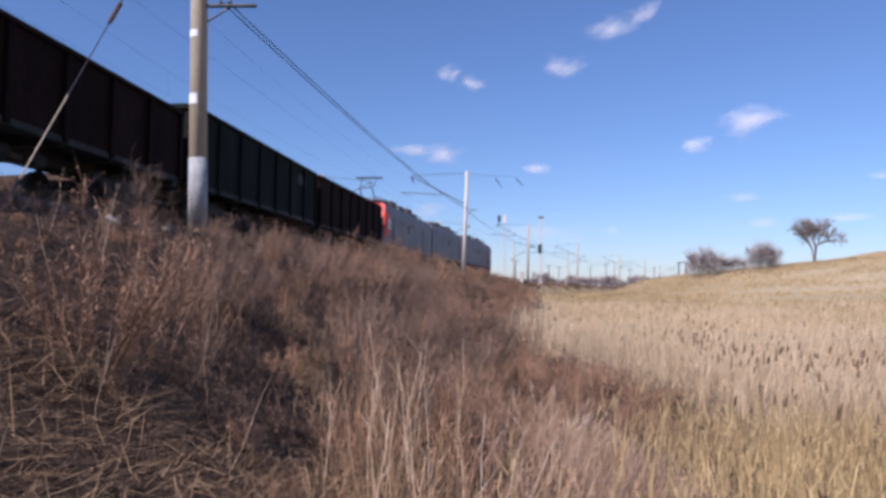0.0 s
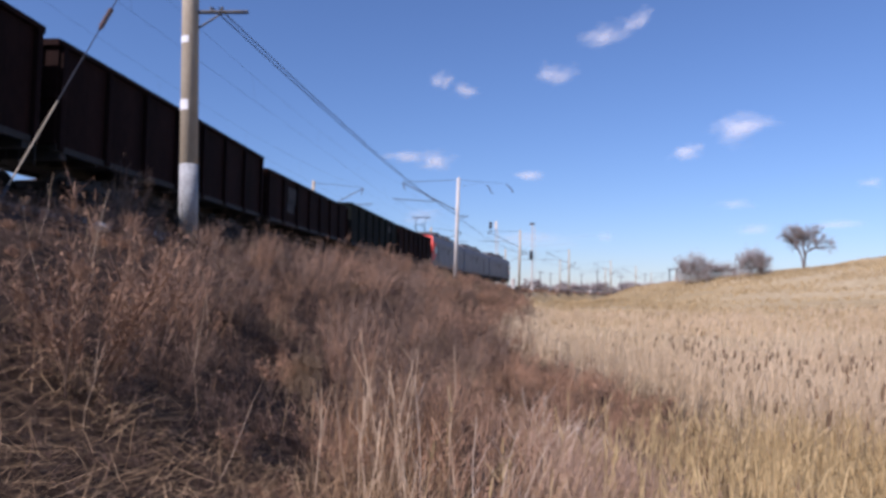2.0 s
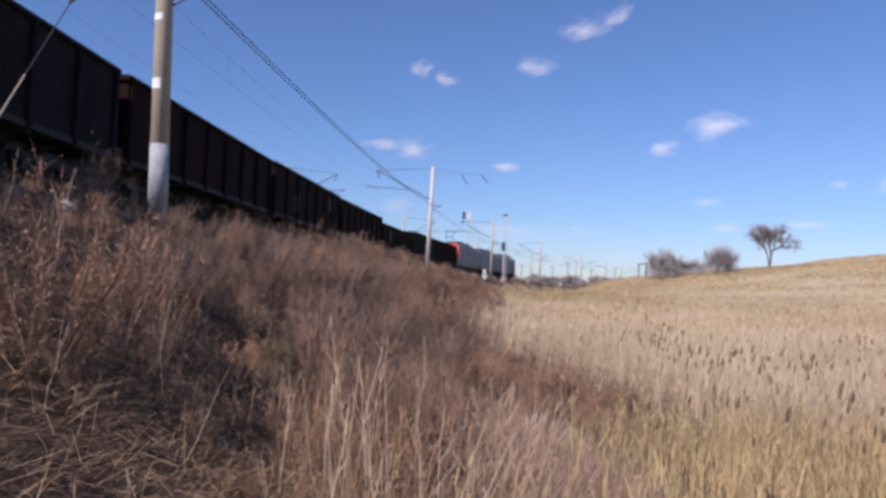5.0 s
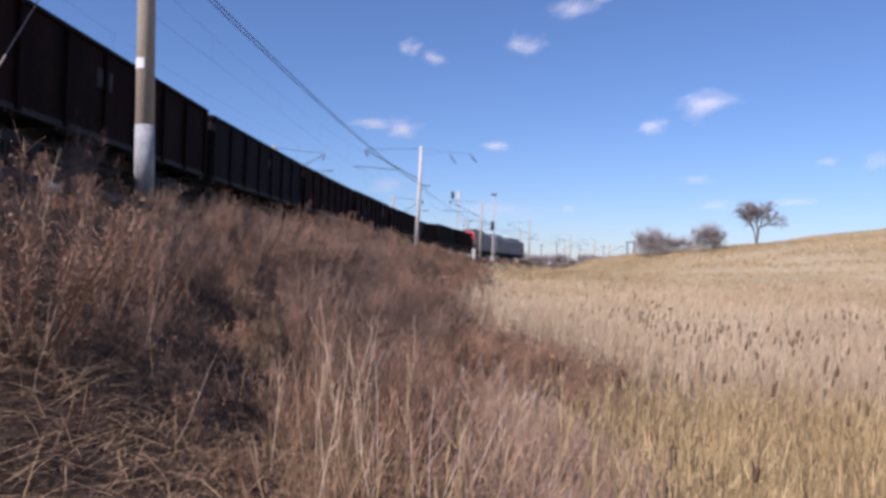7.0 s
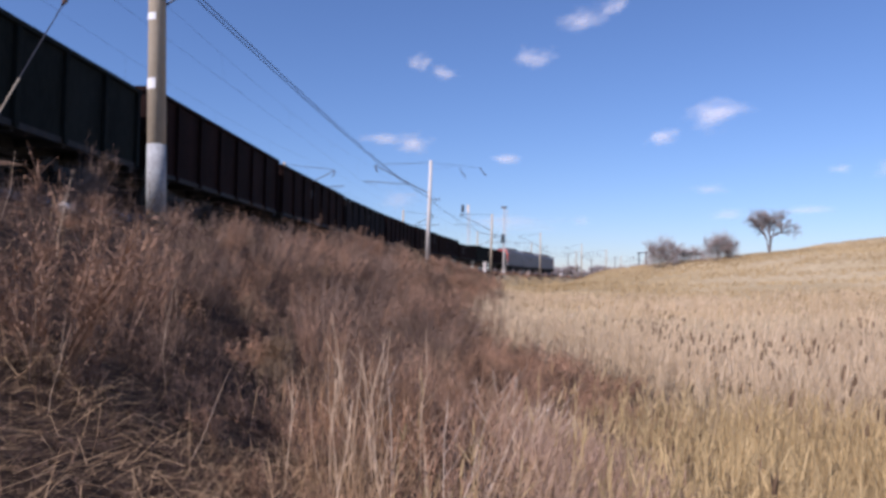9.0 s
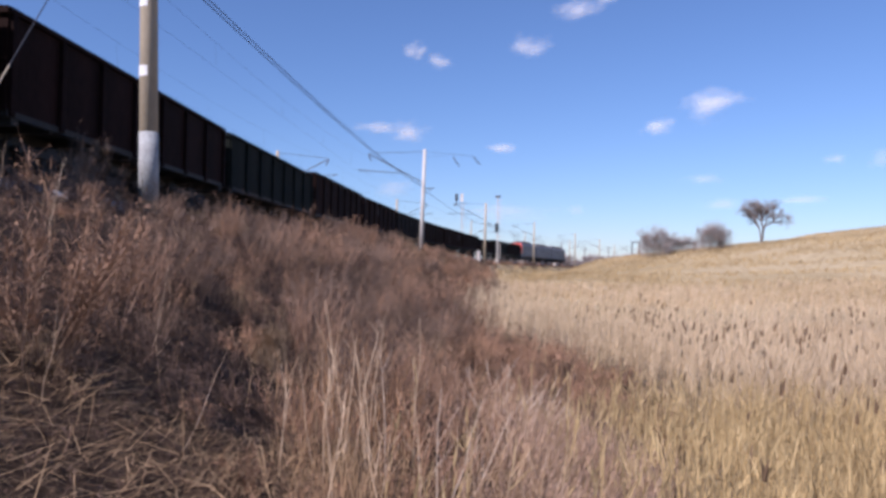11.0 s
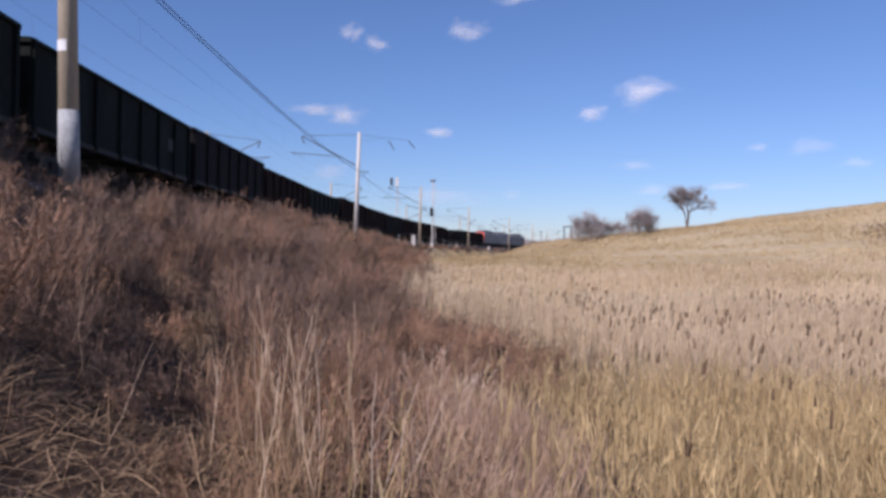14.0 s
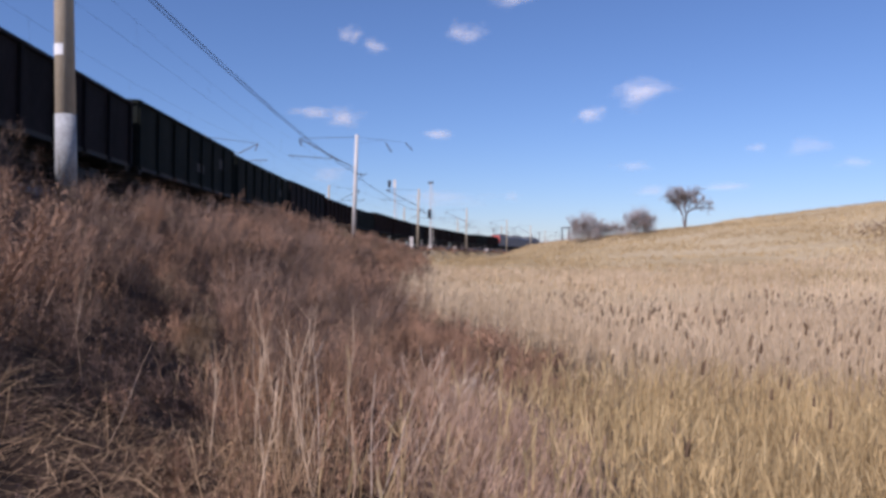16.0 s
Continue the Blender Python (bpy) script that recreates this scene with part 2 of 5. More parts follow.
def build_ground():
    gx = np.concatenate([[-4000, -2200, -1200, -700, -400, -250, -160, -110], spread([(-80, -24, 4), (-24, 26, 0.5), (26, 60, 1.25), (60, 140, 2.5)]),
                         [140, 150, 165, 190, 230, 300, 420, 650, 1100, 2000, 4000]])
    gy = np.concatenate([[-4000, -1500, -600, -250, -120, -60, -30], spread([(-20, -4, 2), (-4, 40, 0.5), (40, 100, 1.25), (100, 270, 2.5)]),
                         [270, 285, 310, 350, 420, 560, 800, 1300, 2200, 4500]])
    X, Y = np.meshgrid(gx, gy)
    Z = terrain(X.ravel(), Y.ravel())
    verts = np.column_stack([X.ravel(), Y.ravel(), Z])
    nx, ny = len(gx), len(gy)
    i = (np.arange(ny - 1)[:, None] * nx + np.arange(nx - 1)).ravel()
    tris = np.concatenate([np.column_stack([i, i + 1, i + nx + 1]), np.column_stack([i, i + nx + 1, i + nx])])
    m = bpy.data.materials.new("dry_grass_and_soil")
    m.use_nodes = True
    nt = m.node_tree
    nodes, link = nt.nodes, nt.links.new
    bsdf = nodes["Principled BSDF"]
    bsdf.inputs["Roughness"].default_value = 0.95
    bsdf.inputs["Specular IOR Level"].default_value = 0.1
    co = nodes.new("ShaderNodeTexCoord")

    def noise_fac(scale, detail, lo, hi, stretch=(1, 1, 1)):
        mp, n, r = nodes.new("ShaderNodeMapping"), nodes.new("ShaderNodeTexNoise"), nodes.new("ShaderNodeMapRange")
        mp.inputs["Scale"].default_value = stretch
        link(co.outputs["Object"], mp.inputs["Vector"])
        link(mp.outputs["Vector"], n.inputs["Vector"])
        n.inputs["Scale"].default_value, n.inputs["Detail"].default_value = scale, detail
        r.inputs["From Min"].default_value, r.inputs["From Max"].default_value = lo, hi
        link(n.outputs["Fac"], r.inputs["Value"])
        return r.outputs["Result"], n.outputs["Fac"]

    def blend(fac, a, b):
        mx = nodes.new("ShaderNodeMix")
        mx.data_type = "RGBA"
        link(fac, mx.inputs[0])
        for k, v in ((6, a), (7, b)):
            if isinstance(v, tuple):
                mx.inputs[k].default_value = (*v, 1)
            else:
                link(v, mx.inputs[k])
        return mx.outputs[2]
    patch, _ = noise_fac(0.05, 5, 0.42, 0.62, (1, 0.5, 1))
    tuft, _ = noise_fac(0.9, 5, 0.35, 0.7)
    grain, raw = noise_fac(9, 4, 0.3, 0.7)
    straw = blend(tuft, (0.38, 0.295, 0.17), (0.54, 0.44, 0.275))
    straw = blend(patch, straw, blend(grain, (0.27, 0.20, 0.10), (0.42, 0.33, 0.18)))
    # soil kept dark so that gaps between plants look shaded
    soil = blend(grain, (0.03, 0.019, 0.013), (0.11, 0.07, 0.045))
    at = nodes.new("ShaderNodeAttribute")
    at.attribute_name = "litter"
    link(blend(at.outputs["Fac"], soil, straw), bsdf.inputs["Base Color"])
    b = nodes.new("ShaderNodeBump")
    b.inputs["Strength"].default_value, b.inputs["Distance"].default_value = 0.6, 0.06
    link(raw, b.inputs["Height"])
    link(b.outputs["Normal"], bsdf.inputs["Normal"])
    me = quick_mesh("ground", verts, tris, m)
    a, d = to_line(verts[:, 0], verts[:, 1])
    litter = me.attributes.new("litter", "FLOAT", "POINT")  # straw lies where the field grows, soil on the bank; near ground darkened as shade between reeds
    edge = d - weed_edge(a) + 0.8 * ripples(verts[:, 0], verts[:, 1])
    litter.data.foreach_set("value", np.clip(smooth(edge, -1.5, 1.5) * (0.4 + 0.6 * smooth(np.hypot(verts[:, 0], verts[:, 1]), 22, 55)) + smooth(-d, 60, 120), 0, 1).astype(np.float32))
    me.polygons.foreach_set("use_smooth", np.ones(len(tris), dtype=bool))
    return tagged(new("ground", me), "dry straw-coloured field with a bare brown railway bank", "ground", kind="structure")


def weed_edge(a):
    """How far from the line the brown weeds give way to reeds."""
    a = np.asarray(a, float)
    return 11.5 + 4.4 * np.exp(-((a - 18.0) / np.where(a < 18.0, 9.5, 4.6)) ** 2) + 0.4 * np.sin(a * 0.45) - 5.6 * smooth(a, 60, 120)


build_ground()


# ---- track: ballast, sleepers, rails ----
def strip(name, section, d0, a0, a1, step, material):
    """A cross-section (d, z) swept along the line."""
    stations = np.arange(a0, a1 + step / 2, step)
    n = len(section)
    verts, faces = [], []
    for k, a in enumerate(stations):
        for d, z in section:
            x, y, _, _ = track(a, d0 + d)
            verts.append((x, y, z))
        if k:
            o = (k - 1) * n
            for j in range(n):
                j2 = (j + 1) % n
                faces.append((o + j, o + j2, o + n + j2, o + n + j))
    faces += [tuple(range(n)), tuple(range(len(verts) - n, len(verts)))]
    return soup(name, verts, faces, material)


tagged(strip("ballast_bed", [(-7.6, 2.66), (-6.2, 3.20), (1.9, 3.20), (3.1, 2.66)], 0, -60, 420, 3, M_BALLAST),
       "grey crushed-stone ballast under two tracks", "ballast", kind="structure")
RAIL_SECTION = [(-0.075, 3.25), (-0.075, 3.27), (-0.012, 3.285), (-0.012, 3.385), (-0.037, 3.395), (-0.037, RAIL), (0.037, RAIL), (0.037, 3.395),
                (0.012, 3.385), (0.012, 3.285), (0.075, 3.27), (0.075, 3.25)]
for centre in (0.0, -4.1):
    for side in (-0.797, 0.797):
        tagged(strip("rail", RAIL_SECTION, centre + side, -60, 420, 3, M_RAIL), "rusty steel rail with a worn bright top", "rail", "rails", "structure")


def build_sleepers(centre):
    verts, faces = [], []
    for k in range(int(320 / 0.6)):
        a = -20 + 0.6 * k
        o = len(verts)
        for z, w in ((3.06, 0.14), (3.255, 0.105)):
            for d, s in ((-1.35, -1), (1.35, -1), (1.35, 1), (-1.35, 1)):
                x, y, _, h = track(a + s * w, centre + d)
                verts.append((x, y, z))
        faces += [(o + 4, o + 5, o + 6, o + 7)] + [(o + i, o + (i + 1) % 4, o + 4 + (i + 1) % 4, o + 4 + i) for i in range(4)]
    return tagged(soup("sleepers", verts, faces, M_SLEEPER), "row of grey concrete sleepers in the ballast", "sleepers", kind="stuff")


build_sleepers(0.0)
build_sleepers(-4.1)
# ---- the coal train ----
MESHES = {}


def cached(key, make, material):
    """One mesh for alike parts."""
    if key not in MESHES:
        bm = make()
        me = bpy.data.meshes.new(key[0])
        bm.to_mesh(me)
        bm.free()
        me.materials.append(material)
        MESHES[key] = me
    return MESHES[key]


def wheel_mesh():
    bm = bmesh.new()
    for x0, x1, r in ((-0.065, 0.065, 0.475), (-0.085, -0.065, 0.505), (-0.11, 0.11, 0.12)):
        tube(bm, (x0, 0, 0), (x1, 0, 0), r, seg=24)
    return bm


def bogie_mesh():
    bm = bmesh.new()
    for s in (-1, 1):
        x = s * 1.02
        box(bm, x - 0.09, x + 0.09, -1.25, 1.25, 0.56, 0.74, 0.02)
        box(bm, x - 0.08, x + 0.08, -0.45, 0.45, 0.18, 0.30, 0.02)
        for k in (-1, 1):
            tube(bm, (x, k * 0.85, 0.62), (x, k * 0.38, 0.24), 0.07)
            box(bm, x - 0.13, x + 0.13, k * 0.925 - 0.16, k * 0.925 + 0.16, 0.32, 0.64, 0.03)
        for k in range(3):
            tube(bm, (x, -0.22 + 0.22 * k, 0.30), (x, -0.22 + 0.22 * k, 0.56), 0.075)
    box(bm, -1.1, 1.1, -0.2, 0.2, 0.62, 0.86, 0.03)
    for k in (-1, 1):
        tube(bm, (-0.8, k * 0.925, 0.475), (0.8, k * 0.925, 0.475), 0.075)
    return bm


def add_bogie(parent, y):
    bogie = part("bogie", cached(("bogie",), bogie_mesh, M_UNDER), None, parent, "black cast-steel two-axle bogie")
    bogie.location = (0, y, 0)
    for k in (-0.925, 0.925):
        for s in (-0.79, 0.79):
            w = part("wheel", cached(("wheel",), wheel_mesh, M_UNDER), None, bogie)
            w.location = (s, k, 0.475)
            if s < 0:
                w.rotation_euler = (0, 0, math.pi)
    return bogie


def coupler_mesh():
    bm = boxes((-0.12, 0.12, 0, 0.35, 0.94, 1.18), bevel=0.03)
    box(bm, -0.2, 0.2, 0.3, 0.56, 0.88, 1.22, 0.04)
    tube(bm, (0.35, 0.05, 1.0), (0.42, 0.42, 0.62), 0.03)
    return bm


def gondola(top, paint, patches, label):
    """Open-top coal wagon, 13.92 m over its couplers; origin on the rail under its middle."""
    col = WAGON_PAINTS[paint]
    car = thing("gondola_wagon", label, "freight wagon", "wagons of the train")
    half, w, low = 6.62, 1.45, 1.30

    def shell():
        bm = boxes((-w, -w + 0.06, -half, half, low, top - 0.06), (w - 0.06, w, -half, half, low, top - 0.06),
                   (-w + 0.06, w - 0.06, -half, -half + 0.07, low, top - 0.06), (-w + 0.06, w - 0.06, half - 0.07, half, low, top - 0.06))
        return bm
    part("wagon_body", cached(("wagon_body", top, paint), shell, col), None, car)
    part("floor", cached(("floor",), lambda: boxes((-1.38, 1.38, -half + 0.07, half - 0.07, low, low + 0.08)), M_UNDER), None, car)

    def sill():
        bm = boxes((-0.25, 0.25, -6.5, 6.5, 1.0, 1.30))
        for s in (-1, 1):
            box(bm, s * 1.42 - 0.07, s * 1.42 + 0.07, -half, half, 1.16, 1.30)
            box(bm, -1.45, 1.45, s * 6.3 - 0.12, s * 6.3 + 0.12, 1.02, 1.30)
        for k in range(6):
            y = -4.9 + 1.96 * k
            box(bm, -1.4, 1.4, y - 0.06, y + 0.06, 1.1, 1.30)
        return bm
    part("underframe", cached(("underframe",), sill, M_UNDER), None, car)

    def gear():
        bm = tubes(((0.62, -0.9, 0.86), (0.62, 0.2, 0.86), 0.2), ((-0.55, 0.4, 0.82), (-0.55, 1.2, 0.82), 0.16), ((0.1, -3.4, 0.8), (0.1, 3.4, 0.8), 0.025), seg=12)
        return box(bm, 0.5, 0.8, 1.0, 1.4, 0.7, 1.0, 0.03)
    part("brake_gear", cached(("brake_gear",), gear, M_UNDER), None, car)
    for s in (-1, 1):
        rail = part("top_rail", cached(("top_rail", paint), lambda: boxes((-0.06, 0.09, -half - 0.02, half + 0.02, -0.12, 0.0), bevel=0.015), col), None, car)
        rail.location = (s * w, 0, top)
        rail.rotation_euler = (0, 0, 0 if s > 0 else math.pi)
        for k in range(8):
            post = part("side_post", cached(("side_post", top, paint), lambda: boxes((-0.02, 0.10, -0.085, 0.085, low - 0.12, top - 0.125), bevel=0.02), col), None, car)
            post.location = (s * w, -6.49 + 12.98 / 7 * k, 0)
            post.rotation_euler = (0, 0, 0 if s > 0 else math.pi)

        def end_frame():
            bm = boxes((-1.5, 1.5, 0, 0.09, top - 0.14, top), (-1.5, 1.5, 0, 0.07, low, low + 0.12))
            for k in (-1.0, -0.33, 0.33, 1.0):
                box(bm, k - 0.07, k + 0.07, 0, 0.10, low + 0.12, top - 0.14)
            box(bm, -1.45, 1.45, 0, 0.06, low + 1.02, low + 1.12)
            return bm
        e = part("end_frame", cached(("end_frame", top, paint), end_frame, col), None, car)
        e.location = (0, s * half, 0)
        e.rotation_euler = (0, 0, 0 if s > 0 else math.pi)

        def ladder():
            bm = tubes(((1.36, 0.14, 0.75), (1.36, 0.14, top - 0.2), 0.014), ((1.02, 0.14, 0.75), (1.02, 0.14, top - 0.2), 0.014), seg=6)
            z = 0.85
            while z < top - 0.25:
                tube(bm, (1.02, 0.14, z), (1.36, 0.14, z), 0.012, seg=6)
                z += 0.32
            return bm
        lad = part("ladder", cached(("ladder", top), ladder, M_UNDER), None, car)
        lad.location = (0, s * half, 0)
        lad.rotation_euler = (0, 0, 0 if s > 0 else math.pi)
        c = part("coupler", cached(("coupler",), coupler_mesh, M_UNDER), None, car)
        c.location = (0, s * 6.4, 0)
        c.rotation_euler = (0, 0, 0 if s > 0 else math.pi)
        add_bogie(car, s * 4.33)

    def heap():
        rnd = random.Random(5)
        bm = bmesh.new()
        n, m = 24, 6
        grid = [[bm.verts.new((-1.37 + 2.74 * i / m, -6.29 + 12.58 * j / n, top - 0.42 + 0.26 * math.sin(math.pi * i / m) * (0.7 + 0.3 * math.sin(j)) + rnd.uniform(-0.05, 0.05)))
                 for i in range(m + 1)] for j in range(n + 1)]
        for j in range(n):
            for i in range(m):
                bm.faces.new((grid[j][i], grid[j][i + 1], grid[j + 1][i + 1], grid[j + 1][i]))
        return bm
    part("coal_load", cached(("coal_load", top), heap, M_COAL), None, car, "heap of black coal below the wagon's rim")
    for y, z, wide, high in patches:
        p = part("stencil_patch", cached(("stencil_patch", wide, high), lambda: boxes((0, 0.006, -wide / 2, wide / 2, -high / 2, high / 2)), M_PATCH), None, car, "worn pale patch of old lettering, not legible")
        p.location = (w + 0.001, y, z)
    return car


# height of the rim over the rail, paint, pale patches (along, height, width, height)
WAGONS = [(3.68, "brown", ()), (3.66, "green", ((4.45, 3.0, 1.2, 0.45),)), (3.25, "brown", ((-3.4, 2.55, 1.1, 0.7), (-3.6, 2.0, 0.9, 0.5))), (3.60, "brown", ()),
          (3.66, "brown", ((-2.7, 2.1, 0.8, 0.9), (4.5, 2.8, 1.2, 0.8))), (3.60, "brown", ()), (3.58, "grey", ((0.9, 2.8, 0.7, 0.4),)), (3.64, "brown", ((-0.9, 2.8, 0.8, 0.5),)),
          (3.72, "brown", ()), (3.43, "green", ()), (3.45, "brown", ()), (3.65, "grey", ()), (3.57, "green", ((4.45, 2.4, 0.9, 0.5),)),
          (3.72, "green", ((4.45, 2.7, 1.0, 0.5), (0.9, 2.1, 1.1, 0.4))), (3.48, "grey", ()), (3.55, "brown", ()), (3.55, "green", ()), (3.55, "brown", ())]
PAINT_WORDS = {"brown": "rusty brown", "green": "faded dark green", "grey": "dull purplish grey"}


def loco_body(front, rear):
    """Section shell, 16.9 m long, with a tapered cab at an end that has one."""
    bm = bmesh.new()
    outline = [(-1.55, 1.05), (-1.58, 1.5), (-1.58, 3.25), (-1.45, 3.75), (-1.05, 3.98), (0, 4.05), (1.05, 3.98), (1.45, 3.75), (1.58, 3.25), (1.58, 1.5), (1.55, 1.05)]
    rows = [(-8.4, 0.0), (-7.9, 0.0), (7.9, 0.0), (8.4, 0.0)]
    rings = []
    for y, _ in rows:
        ring = []
        for x, z in outline:
            yy = y
            if (y > 8.2 and front) or (y < -8.2 and rear):
                s = 1 if y > 0 else -1
                yy = y - s * 0.75 * max(0, (z - 2.2) / 1.9) ** 1.2
                x *= 0.95
            ring.append(bm.verts.new((x, yy, z)))
        rings.append(ring)
    for a, b in zip(rings, rings[1:]):
        for i in range(len(outline)):
            j = (i + 1) % len(outline)
            bm.faces.new((a[i], a[j], b[j], b[i]))
    for cap, has in ((rings[0], rear), (rings[-1], front)):
        bm.faces.new(cap)
    for f in bm.faces:
        if f.calc_center_median().z > 3.7 and len(f.verts) == 4:
            f.material_index = 1
        c = f.calc_center_median()
        if (c.y > 8.0 and front or c.y < -8.0 and rear) and 1.6 < c.z < 3.95:
            f.material_index = 2
    bmesh.ops.recalc_face_normals(bm, faces=bm.faces)
    return bm


def locomotive(front, rear, label):
    loco = thing("electric_locomotive", label, "locomotive", "locomotive sections")
    shell = part("body", loco_body(front, rear), M_LOCO_GREY, loco, "dusty light grey body with red ends")
    shell.data.materials.append(M_LOCO_ROOF)
    shell.data.materials.append(M_LOCO_RED)
    shell.scale.z = 1.06
    part("underframe", boxes((-1.5, 1.5, -8.3, 8.3, 0.82, 1.06), (-1.2, 1.2, -2.4, 2.4, 0.35, 0.84), bevel=0.03), M_UNDER, loco)
    for y in (-5.2, -1.75, 1.75, 5.2):
        if abs(y) > 3:
            add_bogie(loco, y)
    for s in (-1, 1):
        c = part("coupler", cached(("coupler",), coupler_mesh, M_UNDER), None, loco)
        c.location, c.rotation_euler = (0, s * 8.25, 0), (0, 0, 0 if s > 0 else math.pi)
        part("side_door", boxes((s * 1.59 - 0.012, s * 1.59 + 0.012, 4.2, 4.85, 1.35, 3.2), bevel=0.008), M_LOCO_ROOF, loco, "dark side door")
        part("side_window", boxes((s * 1.59 - 0.015, s * 1.59 + 0.015, -1.2, -0.6, 2.45, 3.05), bevel=0.01), M_BLACK, loco, "dark side window")
        for k in range(4):
            v = part("louvre", cached(("louvre",), lambda: boxes((-0.015, 0.03, -0.6, 0.6, -0.04, 0.04)), M_LOCO_ROOF), None, loco)
            v.location = (s * 1.585, 0.1 if k < 2 else -3.1, 3.0 + 0.12 * (k % 2))
        for end, has in ((1, front), (-1, rear)):
            if has:
                part("red_cab_panel", boxes((s * 1.592 - 0.008, s * 1.592 + 0.008, min(end * 7.0, end * 7.85), max(end * 7.0, end * 7.85), 1.9, 3.35)), M_LOCO_RED, loco, "red cab side panel")
                part("cab_side_window", boxes((s * 1.605 - 0.006, s * 1.605 + 0.006, min(end * 6.95, end * 7.6), max(end * 6.95, end * 7.6), 2.3, 3.0)), M_GLASS, loco, "dark cab side window")
                part("cab_door", boxes((s * 1.60 - 0.012, s * 1.60 + 0.012, min(end * 5.7, end * 6.35), max(end * 5.7, end * 6.35), 1.3, 3.15)), M_LOCO_ROOF, loco, "dark cab door")
    for end, has in ((1, front), (-1, rear)):
        if has:
            tilt = pose(0, end * 8.43, 0, 0, 0, 0 if end > 0 else 180)
            face = part("cab_front", boxes((-1.46, 1.46, -0.02, 0.03, 1.1, 2.28), bevel=0.01), M_LOCO_GREY, loco, "dusty grey cab front")
            face.matrix_basis = tilt
            screen = boxes((-1.36, -0.04, -0.02, 0.03, 0.12, 0.86), (0.04, 1.36, -0.02, 0.03, 0.12, 0.86), bevel=0.015)
            g = part("windscreen", screen, M_GLASS, loco, "dark raked windscreen")
            g.matrix_basis = pose(0, end * 8.42, 2.25, 22 if end > 0 else -22, 0, 0 if end > 0 else 180) if end > 0 else pose(0, -8.42, 2.25, -22, 0, 0)
            brow = part("cab_brow", boxes((-1.40, 1.40, -0.02, 0.03, 0.90, 1.5), bevel=0.01), M_LOCO_RED, loco, "red panel over the windscreen")
            brow.matrix_basis = pose(0, end * 8.42, 2.25, 22 * end, 0, 0)
            for x in (-0.95, 0.95):
                lamp = bmesh.new()
                tube(lamp, (x, 0.02, 1.55), (x, 0.08, 1.55), 0.13, seg=16)
                h = part("headlight", lamp, M_LENS, loco, "unlit round headlight")
                h.matrix_basis = tilt
            part("buffer_beam", boxes((-1.4, 1.4, min(end * 8.2, end * 8.5), max(end * 8.2, end * 8.5), 0.45, 1.05), bevel=0.04), M_BLACK, loco)
        else:
            part("gangway", boxes((-1.35, 1.35, min(end * 8.4, end * 8.75), max(end * 8.4, end * 8.75), 1.1, 3.9), bevel=0.05), M_BLACK, loco, "black rubber gangway")
    rnd = random.Random(3)
    for k, (y, l, h) in enumerate(((-5.0, 1.5, 0.35), (-2.6, 1.9, 0.5), (0.2, 2.2, 0.42), (3.0, 1.6, 0.55), (5.2, 1.3, 0.35))):
        part("roof_box", boxes((-0.75, 0.75, y - l / 2, y + l / 2, 4.1, 4.3 + h), bevel=0.06), M_LOCO_ROOF, loco, "sooty roof equipment box")
    for k in range(9):
        y = -6.4 + 1.6 * k
        for x in (-0.95, 0.95):
            ins = part("roof_insulator", cached(("roof_insulator",), lambda: tubes(((0, 0, 3.9), (0, 0, 4.42), 0.06)), M_RUBBER), None, loco)
            ins.location = (x, y, 0)
    part("roof_busbar", tubes(((0.95, -6.5, 4.44), (0.95, 6.5, 4.44), 0.03), ((-0.95, -6.5, 4.44), (-0.95, 6.5, 4.44), 0.03), seg=6), M_STEEL, loco)
    if rear or front:
        y0, top = (-6.9, 6.0 - 0.0) if rear else (6.6, 4.75)
        s = -1 if rear else 1
        knee = (y0 + s * 0.9, 4.3 + (top - 4.3) * 0.5)
        rods = []
        for x in (-0.45, 0.45):
            rods += [((x, y0, 4.25), (x, knee[0], knee[1]), 0.04), ((x, knee[0], knee[1]), (x * 1.2, y0 + s * 0.05, top - 0.08), 0.03)]
        rods += [((-0.95, y0 + s * 0.25, top), (0.95, y0 + s * 0.25, top), 0.035), ((-0.95, y0 - s * 0.15, top), (0.95, y0 - s * 0.15, top), 0.035),
                 ((-0.6, y0, 4.25), (0.6, y0, 4.25), 0.05), ((-0.45, knee[0], knee[1]), (0.45, knee[0], knee[1]), 0.03)]
        part("pantograph", tubes(*rods, seg=6), M_BLACK, loco, "black pantograph frame")
    return loco


TRAIN = []  # vehicle and metres of its middle ahead of the train's rear-of-locomotive joint
SPEED, START = 10.8207, 49.262
for k, (front, rear, words) in enumerate(((False, True, "grey and red electric locomotive rear section with a raised pantograph"),
                                          (False, False, "grey electric locomotive middle section with sooty roof gear"),
                                          (True, False, "grey and red electric locomotive leading section on the track"))):
    TRAIN.append((locomotive(front, rear, words), 0.35 + 17.5 * k + 8.75))
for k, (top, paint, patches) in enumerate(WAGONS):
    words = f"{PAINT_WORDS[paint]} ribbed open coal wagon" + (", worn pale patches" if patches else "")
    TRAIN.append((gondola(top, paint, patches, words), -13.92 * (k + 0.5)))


# ---- masts, wires and signals along the line ----
def mast_column(mast, height, r0, r1, material, seg=20):
    bm = bmesh.new()
    tube(bm, (0, 0, -0.6), (0, 0, height), r0, r1, seg)
    col = part("column", bm, material, mast, "tapered spun-concrete column")
    for f in col.data.polygons:
        f.use_smooth = len(f.vertices) == 4
    return col


